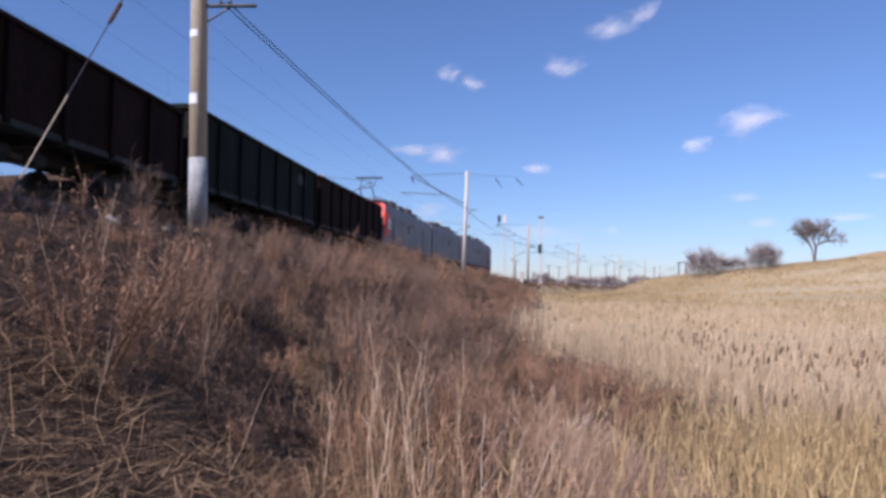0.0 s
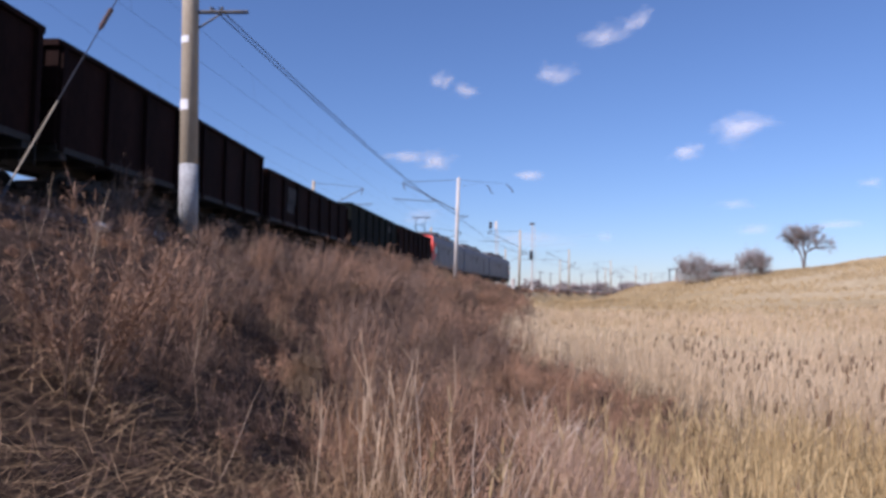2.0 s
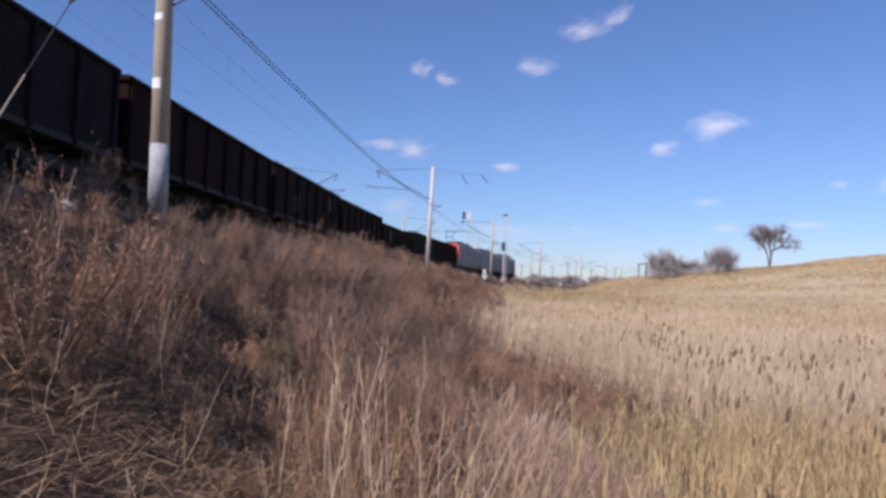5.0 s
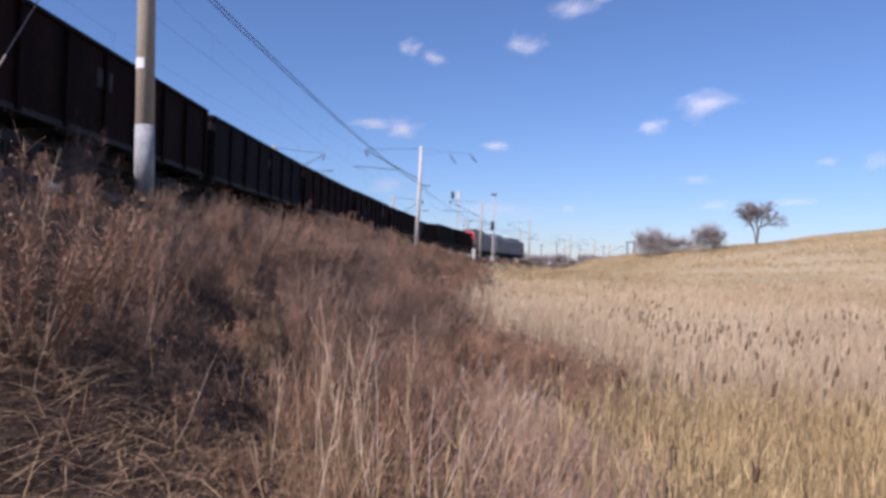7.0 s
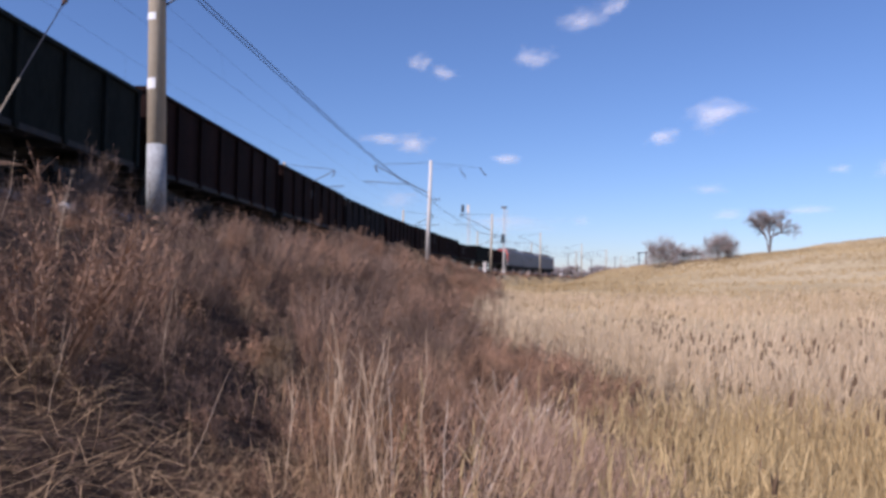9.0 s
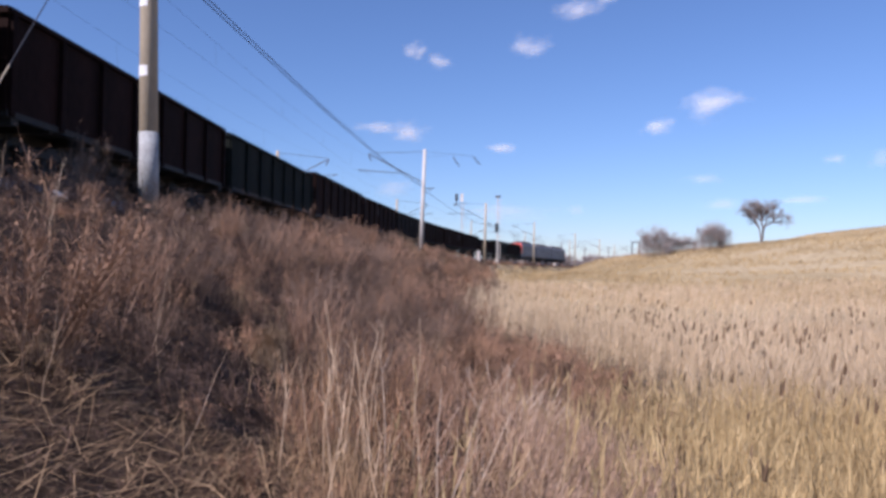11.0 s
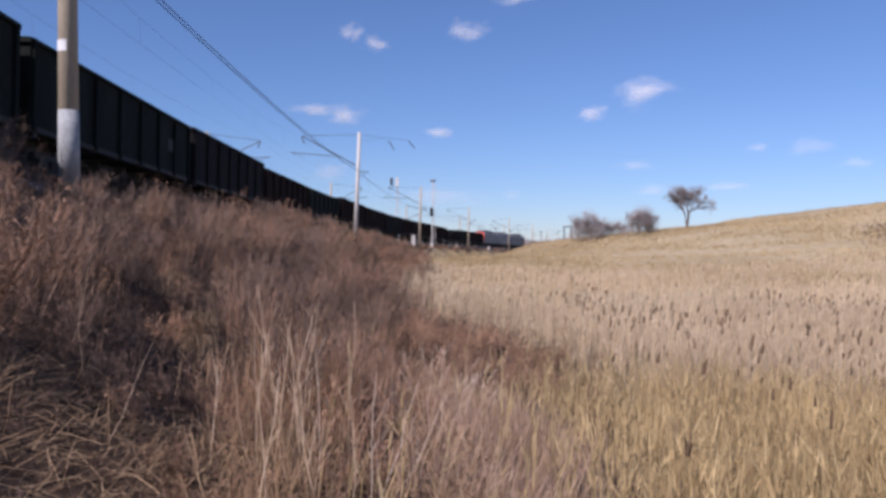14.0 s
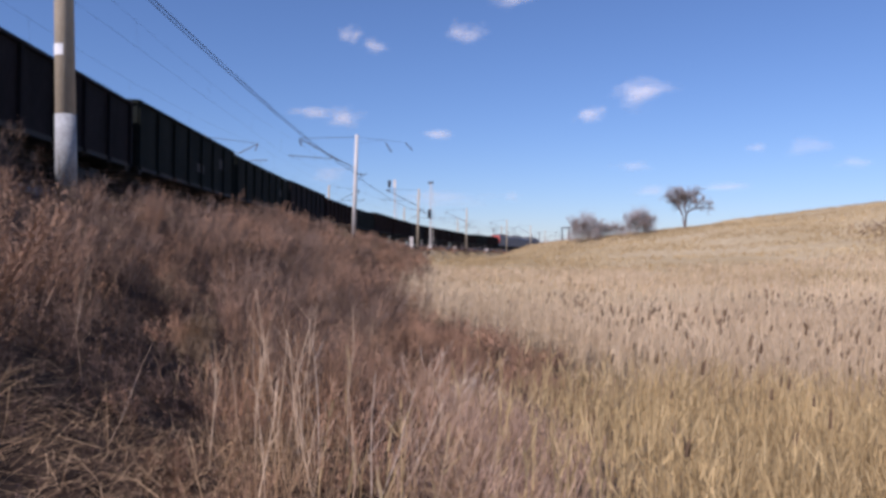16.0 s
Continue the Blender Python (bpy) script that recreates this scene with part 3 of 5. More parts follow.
def insulator(size, a, b, mast):
    a, b = Vector(a), Vector(b)
    bm = bmesh.new()
    tube(bm, a, b, 0.022, seg=6)
    n = 5
    for k in range(n):
        c = a.lerp(b, (k + 0.7) / (n + 0.4))
        w = (b - a).normalized() * 0.035
        tube(bm, c - w, c + w, 0.085 * size, 0.05 * size, seg=12)
    return part("insulator", bm, M_RUBBER, mast, "brown ribbed porcelain insulator")


def catenary_mast(a, d, label, height=9.0, ground=2.9, r0=0.2, r1=0.15, lean=0.0, reach=5.0, side=-1, field_arm=True, pale=True, white=False, cantilever=True):
    """Concrete mast beside the line; x to the right of the track, heights over its foot."""
    mast = thing("catenary_mast", label, "catenary mast", "masts along the railway", at=beside(a, d, ground) @ pose(0, 0, 0, 0, lean, 0))
    mast_column(mast, height, r0, r1, M_CONCRETE_PALE if pale else M_CONCRETE)
    up = RAIL - ground
    if cantilever:
        tip = (side * reach, 0, up + 8.0)
        part("cantilever_tube", tubes(((side * 0.15, 0, up + 5.6), tip, 0.045)), M_STEEL, mast, "inclined steel cantilever tube")
        part("tie_rod", tubes(((side * 0.12, 0, height - 0.2), (side * (reach - 0.1), 0, up + 8.05), 0.022), seg=6), M_STEEL, mast)
        insulator(0.9, (side * reach, 0, up + 7.95), (side * (reach - 0.25), 0, up + 7.35), mast)
        part("registration_arm", tubes(((side * (reach * 0.42), 0, up + 6.35), (side * (reach + 0.9), 0, up + 6.55), 0.035)), M_STEEL, mast)
        part("steady_arm", tubes(((side * (reach + 0.9), 0, up + 6.55), (side * (reach - 0.2), 0, up + 6.15), 0.015), ((side * (reach * 0.42), 0, up + 6.35), (side * (reach * 0.44), 0, up + 6.7), 0.02), seg=6), M_STEEL, mast)
    if field_arm:
        s = -side
        part("field_bracket", tubes(((0, 0, up + 5.05), (s * 0.95, 0, up + 5.05), 0.035), ((0, 0, up + 4.5), (s * 0.7, 0, up + 5.03), 0.022), ((s * 0.45, 0, up + 5.03), (s * 0.45, 0, up + 5.2), 0.03), ((s * 0.9, 0, up + 5.03), (s * 0.9, 0, up + 5.2), 0.03), seg=6), M_STEEL, mast)
    return mast


near = catenary_mast(14.0, 5.09, "near concrete mast with a chipped whitewashed foot", 9.2, 2.62, 0.174, 0.140, -1.5, pale=False, field_arm=False)
bm = bmesh.new()
tube(bm, (0, 0, 0.12), (0, 0, 1.39), 0.181, 0.173, 24)
wash = part("whitewashed_foot", bm, M_LIME, near, "chipped bluish whitewash on the foot")
for f in wash.data.polygons:
    f.use_smooth = len(f.vertices) == 4
for z, h in ((2.42, 0.2), (3.72, 0.13)):
    bm = bmesh.new()
    tube(bm, (0, 0, z), (0, 0, z + h), 0.169 - 0.0045 * (z - 2.4), 0.169 - 0.0045 * (z - 2.4), 24)
    bmesh.ops.delete(bm, geom=[v for v in bm.verts if v.co.y > 0.02 or v.co.x > 0.05], context="VERTS")
    part("painted_patch", bm, M_WHITE, near, "small white painted patch")
part("field_bracket", tubes(((0, 0, 4.36), (1.1, 0.1, 4.36), 0.04), ((0.40, 0.04, 4.34), (0.40, 0.04, 4.46), 0.03), ((0.60, 0.06, 4.34), (0.60, 0.06, 4.46), 0.03), ((0, 0, 3.95), (0.6, 0.06, 4.34), 0.02), seg=8), M_STEEL, near, "steel bracket with two pins")

second = None
for a, d, h, lean, words in ((64.0, 5.0, 9.15, 1.2, "pale concrete catenary mast with a double cantilever"),
                             (112.0, 5.0, 8.85, 0.7, "pale concrete catenary mast beside a white cabinet"),
                             (165.5, 5.0, 9.2, 0.3, "distant concrete catenary mast by the curve"), (217.8, 5.0, 9.3, 0.0, "distant concrete catenary mast by the curve"),
                             (249.8, 5.0, 9.0, 0.4, "distant concrete catenary mast by the curve"), (300.0, 5.0, 9.0, 0.0, "distant concrete catenary mast by the curve")):
    m = catenary_mast(a, d, words, h, 2.75 if a < 150 else 2.9, 0.19, 0.14, lean, pale=a < 70)
    second = m if a == 64.0 else second
for a in (16.0, 66.2, 112.0, 163.5, 214.0, 262.0, 312.0):
    m = catenary_mast(a, -9.0, "concrete catenary mast on the far side of the tracks", 9.6, 2.6, 0.19, 0.14, 0.0, reach=4.9, side=1, field_arm=True, pale=False)

# second arm of the second mast, over the field
arm = second
part("feeder_arm", tubes(((0.1, 0, 8.95), (4.4, 0, 8.6), 0.012), ((0.1, 0, 8.4), (2.2, 0, 8.72), 0.008), seg=6), M_STEEL, arm)
insulator(0.9, (2.5, 0, 8.55), (3.1, 0, 7.7), arm)
insulator(0.9, (4.3, 0, 8.55), (4.9, 0, 7.9), arm)


def hang(name, points, r, label, group="overhead wires"):
    """A wire through points in space."""
    cu = bpy.data.curves.new(name, "CURVE")
    cu.dimensions, cu.bevel_depth, cu.bevel_resolution = "3D", r, 1
    sp = cu.splines.new("POLY")
    sp.points.add(len(points) - 1)
    for p, q in zip(sp.points, points):
        p.co = (*q, 1)
    cu.materials.append(M_WIRE)
    return tagged(new(name, cu), label, "wire", group)


def span(a0, a1, d0, d1, z0, z1, sag, n=16):
    p, q = Vector(track(a0, d0, z0)[:3]), Vector(track(a1, d1, z1)[:3])
    return [p.lerp(q, k / n) - Vector((0, 0, sag * 4 * (k / n) * (1 - k / n))) for k in range(n + 1)]


STATIONS = [-36.0, 14.0, 64.0, 112.0, 165.5, 217.8, 249.8, 300.0]
for centre in (0.0, -4.1):
    for a0, a1 in zip(STATIONS, STATIONS[1:]):
        up = span(a0, a1, centre, centre, RAIL + 7.95, RAIL + 7.95, 0.9)
        down = span(a0, a1, centre + 0.2, centre - 0.2, RAIL + 6.15, RAIL + 6.15, 0.03)
        hang("messenger_wire", up, 0.004, "thin dark messenger wire over the track")
        hang("contact_wire", down, 0.004, "thin dark contact wire over the track")
        for k in range(2, 16, 3):
            hang("dropper", [up[k], down[k]], 0.0025, "thin dropper between messenger and contact wire", "droppers")
for off in (0.44, 0.56):
    hang("feeder_wire", span(14.0, 64.0, 4.97 + off, 5.0 + off * 0.9, 7.06, 8.45, 0.45), 0.012, "slack dark feeder wire between two masts")
    for a0, a1 in zip(STATIONS[2:], STATIONS[3:]):
        hang("feeder_wire", span(a0, a1, 5.0 + off * 0.9, 5.0 + off * 0.9, 8.2, 8.2, 0.5), 0.010, "slack dark feeder wire between two masts")

# anchor guy of the near mast
guy = thing("anchor_guy", "steel anchor guy with an insulator, fixed in the bank", "guy wire")
top, foot = Vector(track(14.0, 4.88, 9.75)[:3]), Vector(track(8.4, 5.08, 2.3)[:3])
mid = [top.lerp(foot, f) for f in (0.52, 0.58, 0.76, 0.93)]
part("upper_wire", tubes((top, mid[0], 0.009)), M_WIRE, guy)
insulator(0.5, mid[0], mid[1], guy)
part("lower_wire", tubes((mid[1], mid[2], 0.008)), M_WIRE, guy)
part("anchor_rod", tubes((mid[2], mid[3], 0.011)), M_CONCRETE, guy, "pale galvanised anchor rod")
part("anchor_loop", tubes((mid[3], foot, 0.014)), M_STEEL, guy)
part("anchor_block", boxes((foot.x - 0.2, foot.x + 0.2, foot.y - 0.2, foot.y + 0.2, foot.z - 0.3, foot.z + 0.12), bevel=0.03), M_CONCRETE, guy)


def lamp_head(parent, at, lamps=2):
    """Black signal head with hooded lenses, facing back down the line."""
    head = part("signal_head", boxes((-0.3, 0.3, -0.12, 0.12, -0.38 * lamps, 0.38 * lamps), bevel=0.1), M_BLACK, parent, "black oval signal backboard")
    head.location = at
    for k in range(lamps):
        z = (k - (lamps - 1) / 2) * 0.62
        bm = bmesh.new()
        tube(bm, (0, -0.38, z + 0.02), (0, -0.12, z), 0.15, 0.13, seg=16)
        part("hood", bm, M_BLACK, head)
        bm = bmesh.new()
        tube(bm, (0, -0.392, z), (0, -0.382, z), 0.1, seg=16)
        part("lens", bm, M_LENS, head, "unlit lens")


def signal_mast(a, d, height, heads, label, ground=2.75, panel=False, lamp_top=False):
    sig = thing("railway_signal", label, "railway signal", "signals", at=beside(a, d, ground))
    bm = bmesh.new()
    tube(bm, (0, 0, -0.4), (0, 0, height), 0.12, 0.085, 14)
    part("post", bm, M_CONCRETE_PALE, sig)
    part("foot", boxes((-0.25, 0.25, -0.25, 0.25, -0.3, 0.45), bevel=0.04), M_CONCRETE_PALE, sig)
    for z, n in heads:
        lamp_head(sig, (-0.1 if not panel else -1.1, -0.32, z), n)
    rungs = tubes(((0.28, 0.1, 0.3), (0.28, 0.1, height - 0.3), 0.02), ((0.55, 0.1, 0.3), (0.55, 0.1, height - 0.3), 0.02), seg=6)
    for k in range(int((height - 0.6) / 0.45)):
        tube(rungs, (0.28, 0.1, 0.5 + 0.45 * k), (0.55, 0.1, 0.5 + 0.45 * k), 0.015, seg=6)
    part("ladder", rungs, M_CONCRETE_PALE, sig)
    if panel:
        part("bracket_arm", tubes(((0, 0, heads[0][0] - 1.25), (-1.5, 0, heads[0][0] - 1.25), 0.05), ((-1.1, -0.1, heads[0][0] - 1.25), (-1.1, -0.1, heads[0][0] - 0.5), 0.05)), M_STEEL, sig)
        part("service_cage", boxes((-0.25, 0.35, -0.3, -0.26, heads[0][0] - 0.9, heads[0][0] + 0.8), bevel=0.02), M_CONCRETE_PALE, sig, "pale railing panel")
    if lamp_top:
        part("floodlight", boxes((-0.45, 0.45, -0.15, 0.25, height - 0.1, height + 0.22), bevel=0.05), M_STEEL, sig, "floodlight on the top")
    return sig


signal_mast(152.0, -8.0, 13.3, ((14.2 - 0.5, 2),), "tall signal on a bracket with a pale cage", panel=True)
signal_mast(124.6, 5.0, 11.0, ((5.75, 2),), "concrete signal post with a black head and floodlight", lamp_top=True)


def cabinet(a, d, w, h, label):
    c = thing("relay_cabinet", label, "relay cabinet", "trackside cabinets", at=beside(a, d, 2.6))
    part("case", boxes((-w / 2, w / 2, -0.35, 0.35, 0, h), bevel=0.03), M_CONCRETE_PALE, c)
    part("lid", boxes((-w / 2 - 0.05, w / 2 + 0.05, -0.4, 0.4, h, h + 0.07), bevel=0.02), M_CONCRETE_PALE, c)
    part("cabinet_door", boxes((-w / 2 + 0.06, w / 2 - 0.06, -0.37, -0.345, 0.12, h - 0.1), bevel=0.01), M_CONCRETE_PALE, c)


cabinet(109.0, 4.6, 0.5, 1.5, "white steel relay cabinet at a mast's foot")
cabinet(150.0, 5.3, 0.5, 0.7, "small white relay cabinet beside the track")
cabinet(190.0, 5.3, 0.5, 0.7, "small white relay cabinet beside the track")
# gantry portal far down the line
gantry = thing("gantry", "far steel portal of two posts and a beam", "gantry", at=beside(282.0, 8.0, 2.6))
for x in (0.0, 2.6):
    part("post", tubes(((x, 0, -0.5), (x, 0, 9.5), 0.22)), M_STEEL, gantry)
part("beam", boxes((-0.6, 3.2, -0.15, 0.15, 9.3, 9.7)), M_STEEL, gantry)
# ---- plants: bank weeds, reeds, field grass ----
RNG = np.random.default_rng(11)


class Leaves:
    """Gathers blades (two joints and a tip) and small flakes as triangle arrays."""

    def __init__(self):
        self.v, self.t, self.n = [], [], 0

    def blades(self, base, way, length, width, droop, out=None):
        n = len(base)
        way = way / np.linalg.norm(way, axis=1, keepdims=True)
        turn = RNG.uniform(0, 2 * np.pi, n)
        side = np.column_stack([np.cos(turn), np.sin(turn), 0.2 * np.sin(turn * 3)]) * (width / 2)[:, None]
        fall = np.zeros((n, 3))
        fall[:, 2] = -droop * length
        mid = base + way * (length * 0.55)[:, None] + fall * 0.25
        tip = base + way * length[:, None] + fall
        verts = np.stack([base - side, base + side, mid - side * 0.75, mid + side * 0.75, tip], axis=1).reshape(-1, 3)
        o = self.n + 5 * np.arange(n)[:, None]
        tris = np.concatenate([o + [0, 1, 3], o + [0, 3, 2], o + [2, 3, 4]])
        self.v.append(verts)
        self.t.append(tris)
        self.n += len(verts)
        return mid, tip

    def flakes(self, at, size):
        n = len(at)
        a, b = RNG.normal(size=(n, 3)), RNG.normal(size=(n, 3))
        s = size[:, None]
        verts = np.stack([at + a * s * 0.6, at + b * s * 0.6, at - (a + b) * s * 0.4], axis=1).reshape(-1, 3)
        o = self.n + 3 * np.arange(n)[:, None]
        self.v.append(verts)
        self.t.append(o + [0, 1, 2])
        self.n += len(verts)

    def done(self, name, material, label, category):
        me = quick_mesh(name, np.concatenate(self.v), np.concatenate(self.t), material)
        return tagged(new(name, me), label, category, kind="stuff")


def scatter(n, a0, a1, d0, d1):
    """Places by the line: along and right of it, turned into x, y."""
    a, d = RNG.uniform(a0, a1, n), RNG.uniform(d0, d1, n)
    h = heading(a)
    x = np.interp(a, LINE_A, LINE_X) + d * np.cos(h)
    y = np.interp(a, LINE_A, LINE_Y) - d * np.sin(h)
    return a, d, x, y


def clear(x, y, r=2.0):
    return np.hypot(x, y) > r


def in_sight(x, y):
    """Keeps what lies ahead of the standing place, and all round it close by."""
    az = np.degrees(np.arctan2(x, y))
    return ((y > -1.5) & (np.abs(az - 4) < 52)) | (np.hypot(x, y) < 9)


def clumpy(x, y, s):
    return 0.5 + 0.5 * np.sin(x * s + 2.1 * np.sin(y * s * 0.7)) * np.sin(y * s * 1.1 + 1.7 * np.sin(x * s * 0.6))


def weeds(leaves, x, y, height, branches, flakes, width, out_lean, flake=1.0):
    """Bushy dead herbs: a leaning stem, side shoots, and seed flakes."""
    n = len(x)
    base = np.column_stack([x, y, terrain(x, y) - 0.03])
    lean = RNG.normal(0, 0.16, (n, 3))
    lean[:, :2] += out_lean
    lean[:, 2] = 1
    leaves.blades(base, lean, height, width * 1.3, RNG.uniform(0, 0.15, n))
    way = lean / np.linalg.norm(lean, axis=1, keepdims=True)
    k = np.repeat(np.arange(n), branches)
    f = RNG.uniform(0.12, 0.95, len(k))
    start = base[k] + way[k] * (height[k] * f)[:, None]
    out = RNG.normal(0, 1, (len(k), 3))
    out[:, 2] = np.abs(out[:, 2]) * 0.6 + RNG.uniform(0.2, 1.3, len(k))
    length = height[k] * RNG.uniform(0.22, 0.5, len(k)) * (1.15 - 0.6 * f)
    mid, tip = leaves.blades(start, out, length, width[k] * 0.8, RNG.uniform(-0.1, 0.35, len(k)))
    j = RNG.integers(0, len(k), n * flakes)
    spot = start[j] + (tip[j] - start[j]) * RNG.uniform(0.3, 1.05, len(j))[:, None] + RNG.normal(0, 0.015, (len(j), 3))
    leaves.flakes(spot, flake * width[k[j]] * RNG.uniform(0.7, 2.4, len(j)))


def hollow(x, y):
    """The low, dark, trampled ground on the bank, 0 to 1."""
    az, r = np.degrees(np.arctan2(x, y)), np.hypot(x, y)
    return np.exp(-((az + 14.5) / 6.0) ** 2 - ((r - 6.2) / 2.0) ** 2)


def bank(n, a0, a1, tall, each, branches, flakes, width, sort, spread_r, flake, d0=3.4):
    """Rounded tufts of weeds: stems that lean out from the heart of each tuft."""
    a, d, x, y = scatter(n, a0, a1, d0, 15.0)
    keep = (d < weed_edge(a) + RNG.normal(0, 0.5, n)) & clear(x, y, 2.5) & in_sight(x, y)
    patch = clumpy(x + 7, y - 3, 0.9) + RNG.normal(0, 0.16, n)
    # the near left bank takes mostly the shade-darkened grey
    patch = np.where((a < 10) & (d < 9.5), 0.44 + 0.85 * (patch - 0.5), patch)
    patch = np.where(d > 11.2, 0.68 + 0.6 * (patch - 0.5), patch)
    keep &= clumpy(x + 1.3, y + 4.2, 1.7) > RNG.uniform(0.02, 0.46, n)
    keep &= np.digitize(patch, (0.27, 0.56)) == sort
    x, y, d, a = x[keep], y[keep], d[keep], a[keep]
    r = np.hypot(x, y)
    size = tall * RNG.uniform(0.45, 1.35, len(x)) * (0.5 + 0.5 * smooth(r, 2.8, 7.0)) * (0.4 + 0.6 * smooth(d, 3.4, 6.2)) * (1 - 0.5 * smooth(d, 10.0, 12.5) * (1 - smooth(a, 11, 16))) * (1 - 0.5 * hollow(x, y)) * (1 - 0.4 * (1 - smooth(a, 10, 14)) * (1 - smooth(d, 6.8, 8.2))) * (1 - 0.6 * (1 - smooth(np.degrees(np.arctan2(x, y)), -33, -29)) * (1 - smooth(d, 8.0, 9.0))) * (0.34 + 1.0 * clumpy(x, y, 2.3)) * (1 - 0.55 * (1 - smooth(a, 12, 34)) * (1 - smooth(d, 6.6, 8.2)))
    k = np.repeat(np.arange(len(x)), each)
    ang, rad = RNG.uniform(0, 2 * np.pi, len(k)), np.abs(RNG.normal(0, 1, len(k))) * spread_r * size[k]
    px, py = x[k] + np.cos(ang) * rad, y[k] + np.sin(ang) * rad
    h = size[k] * RNG.uniform(0.6, 1.1, len(k)) * (1.05 - 0.35 * np.clip(rad / size[k], 0, 1))
    out = np.column_stack([np.cos(ang), np.sin(ang)]) * RNG.uniform(0.0, 0.55, len(k))[:, None] + np.array([0.20, -0.03])
    weeds(leaves, px, py, h, branches, flakes, np.full(len(k), width) * RNG.uniform(0.6, 1.3, len(k)), out, flake)


for sort, material, words in ((0, M_WEED_TAN, "tan feathery dead weeds on the railway bank"), (1, M_WEED_GREY_SHADED, "grey-brown withered herbs on the railway bank"),
                              (2, M_WEED, "dense rust-brown dead weeds on the railway bank")):
    leaves = Leaves()
    bank(1050, -9, 16, 0.68, 23, 10, 32, 0.0050, sort, 0.27, 1.05)
    bank(480, 16, 38, 0.78, 23, 9, 34, 0.0085, sort, 0.27, 1.25)
    bank(640, 38, 90, 1.2, 16, 8, 22, 0.016, sort, 0.3, 1.4)
    bank(1100, 90, 260, 0.9, 6, 6, 9, 0.045, sort, 0.5, 1.5)
    leaves.done("bank_weeds", material, words, "weeds")

# low undergrowth between the tufts; its dark colour stands in for their shade
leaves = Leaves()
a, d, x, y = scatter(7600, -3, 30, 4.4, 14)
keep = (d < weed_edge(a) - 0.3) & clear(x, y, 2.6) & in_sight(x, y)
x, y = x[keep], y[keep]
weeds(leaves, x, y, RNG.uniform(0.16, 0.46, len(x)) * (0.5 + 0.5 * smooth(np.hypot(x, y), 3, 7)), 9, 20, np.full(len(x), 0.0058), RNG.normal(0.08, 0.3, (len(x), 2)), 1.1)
leaves.done("undergrowth", M_WEED_GREY_SHADED, "low withered undergrowth on the bank, darkened as shade between tufts", "weeds")

# taller weeds in the shade between the near mast and the track, in the shade-darkened grey
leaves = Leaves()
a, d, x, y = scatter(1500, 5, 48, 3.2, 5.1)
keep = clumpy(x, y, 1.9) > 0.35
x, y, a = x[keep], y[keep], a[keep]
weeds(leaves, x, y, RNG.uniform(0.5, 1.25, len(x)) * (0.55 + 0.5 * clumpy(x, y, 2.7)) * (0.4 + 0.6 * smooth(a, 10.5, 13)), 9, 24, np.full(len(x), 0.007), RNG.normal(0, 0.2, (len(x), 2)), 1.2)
leaves.done("shaded_weeds", M_WEED_GREY_SHADED, "dark shaded weeds between the mast and the track", "weeds")


# wormwood bushes: sheaves of thin shoots with feathery sprays
def bush_meshes(shoots, width):
    stems, sprays = Leaves(), Leaves()
    ang = RNG.uniform(0, 2 * np.pi, shoots)
    rad = np.abs(RNG.normal(0, 0.06, shoots))
    base = np.column_stack([np.cos(ang) * rad, np.sin(ang) * rad, np.full(shoots, -0.04)])
    open_out = RNG.uniform(0.02, 0.62, shoots)
    way = np.column_stack([np.cos(ang) * open_out + 0.22, np.sin(ang) * open_out, np.ones(shoots)])
    way /= np.linalg.norm(way, axis=1, keepdims=True)
    tall = RNG.uniform(0.62, 1.0, shoots) * (1.08 - 0.35 * open_out)
    stems.blades(base, way, tall, np.full(shoots, width * 1.4), RNG.uniform(0, 0.10, shoots))
    k = np.repeat(np.arange(shoots), 42)
    f = RNG.uniform(0.25, 1.0, len(k)) ** 0.8
    start = base[k] + way[k] * (tall[k] * f)[:, None]
    out = way[k] * RNG.uniform(0.5, 1.5, len(k))[:, None] + RNG.normal(0, 0.55, (len(k), 3))
    mid, tip = sprays.blades(start, out, RNG.uniform(0.06, 0.20, len(k)) * (1.2 - 0.5 * f), np.full(len(k), width), RNG.uniform(-0.1, 0.3, len(k)))
    j = RNG.integers(0, len(k), shoots * 95)
    spot = start[j] + (tip[j] - start[j]) * RNG.uniform(0.2, 1.05, len(j))[:, None] + RNG.normal(0, 0.012, (len(j), 3))
    sprays.flakes(spot, width * RNG.uniform(0.7, 1.9, len(j)))
    return [(np.concatenate(q.v), np.concatenate(q.t)) for q in (stems, sprays)]


BUSHES = {}
for reach, width in (("near", 0.0050), ("far", 0.012)):
    for k in range(5):
        a_stem, a_spray = bush_meshes(26, width)
        stem_me = quick_mesh("woody_base", *a_stem, M_BUSH_STEM)
        BUSHES[reach, k] = (stem_me, quick_mesh("foliage", *a_spray, M_BUSH), quick_mesh("foliage", *a_spray, M_BUSH_GREY))
BUSH_SPOTS = []


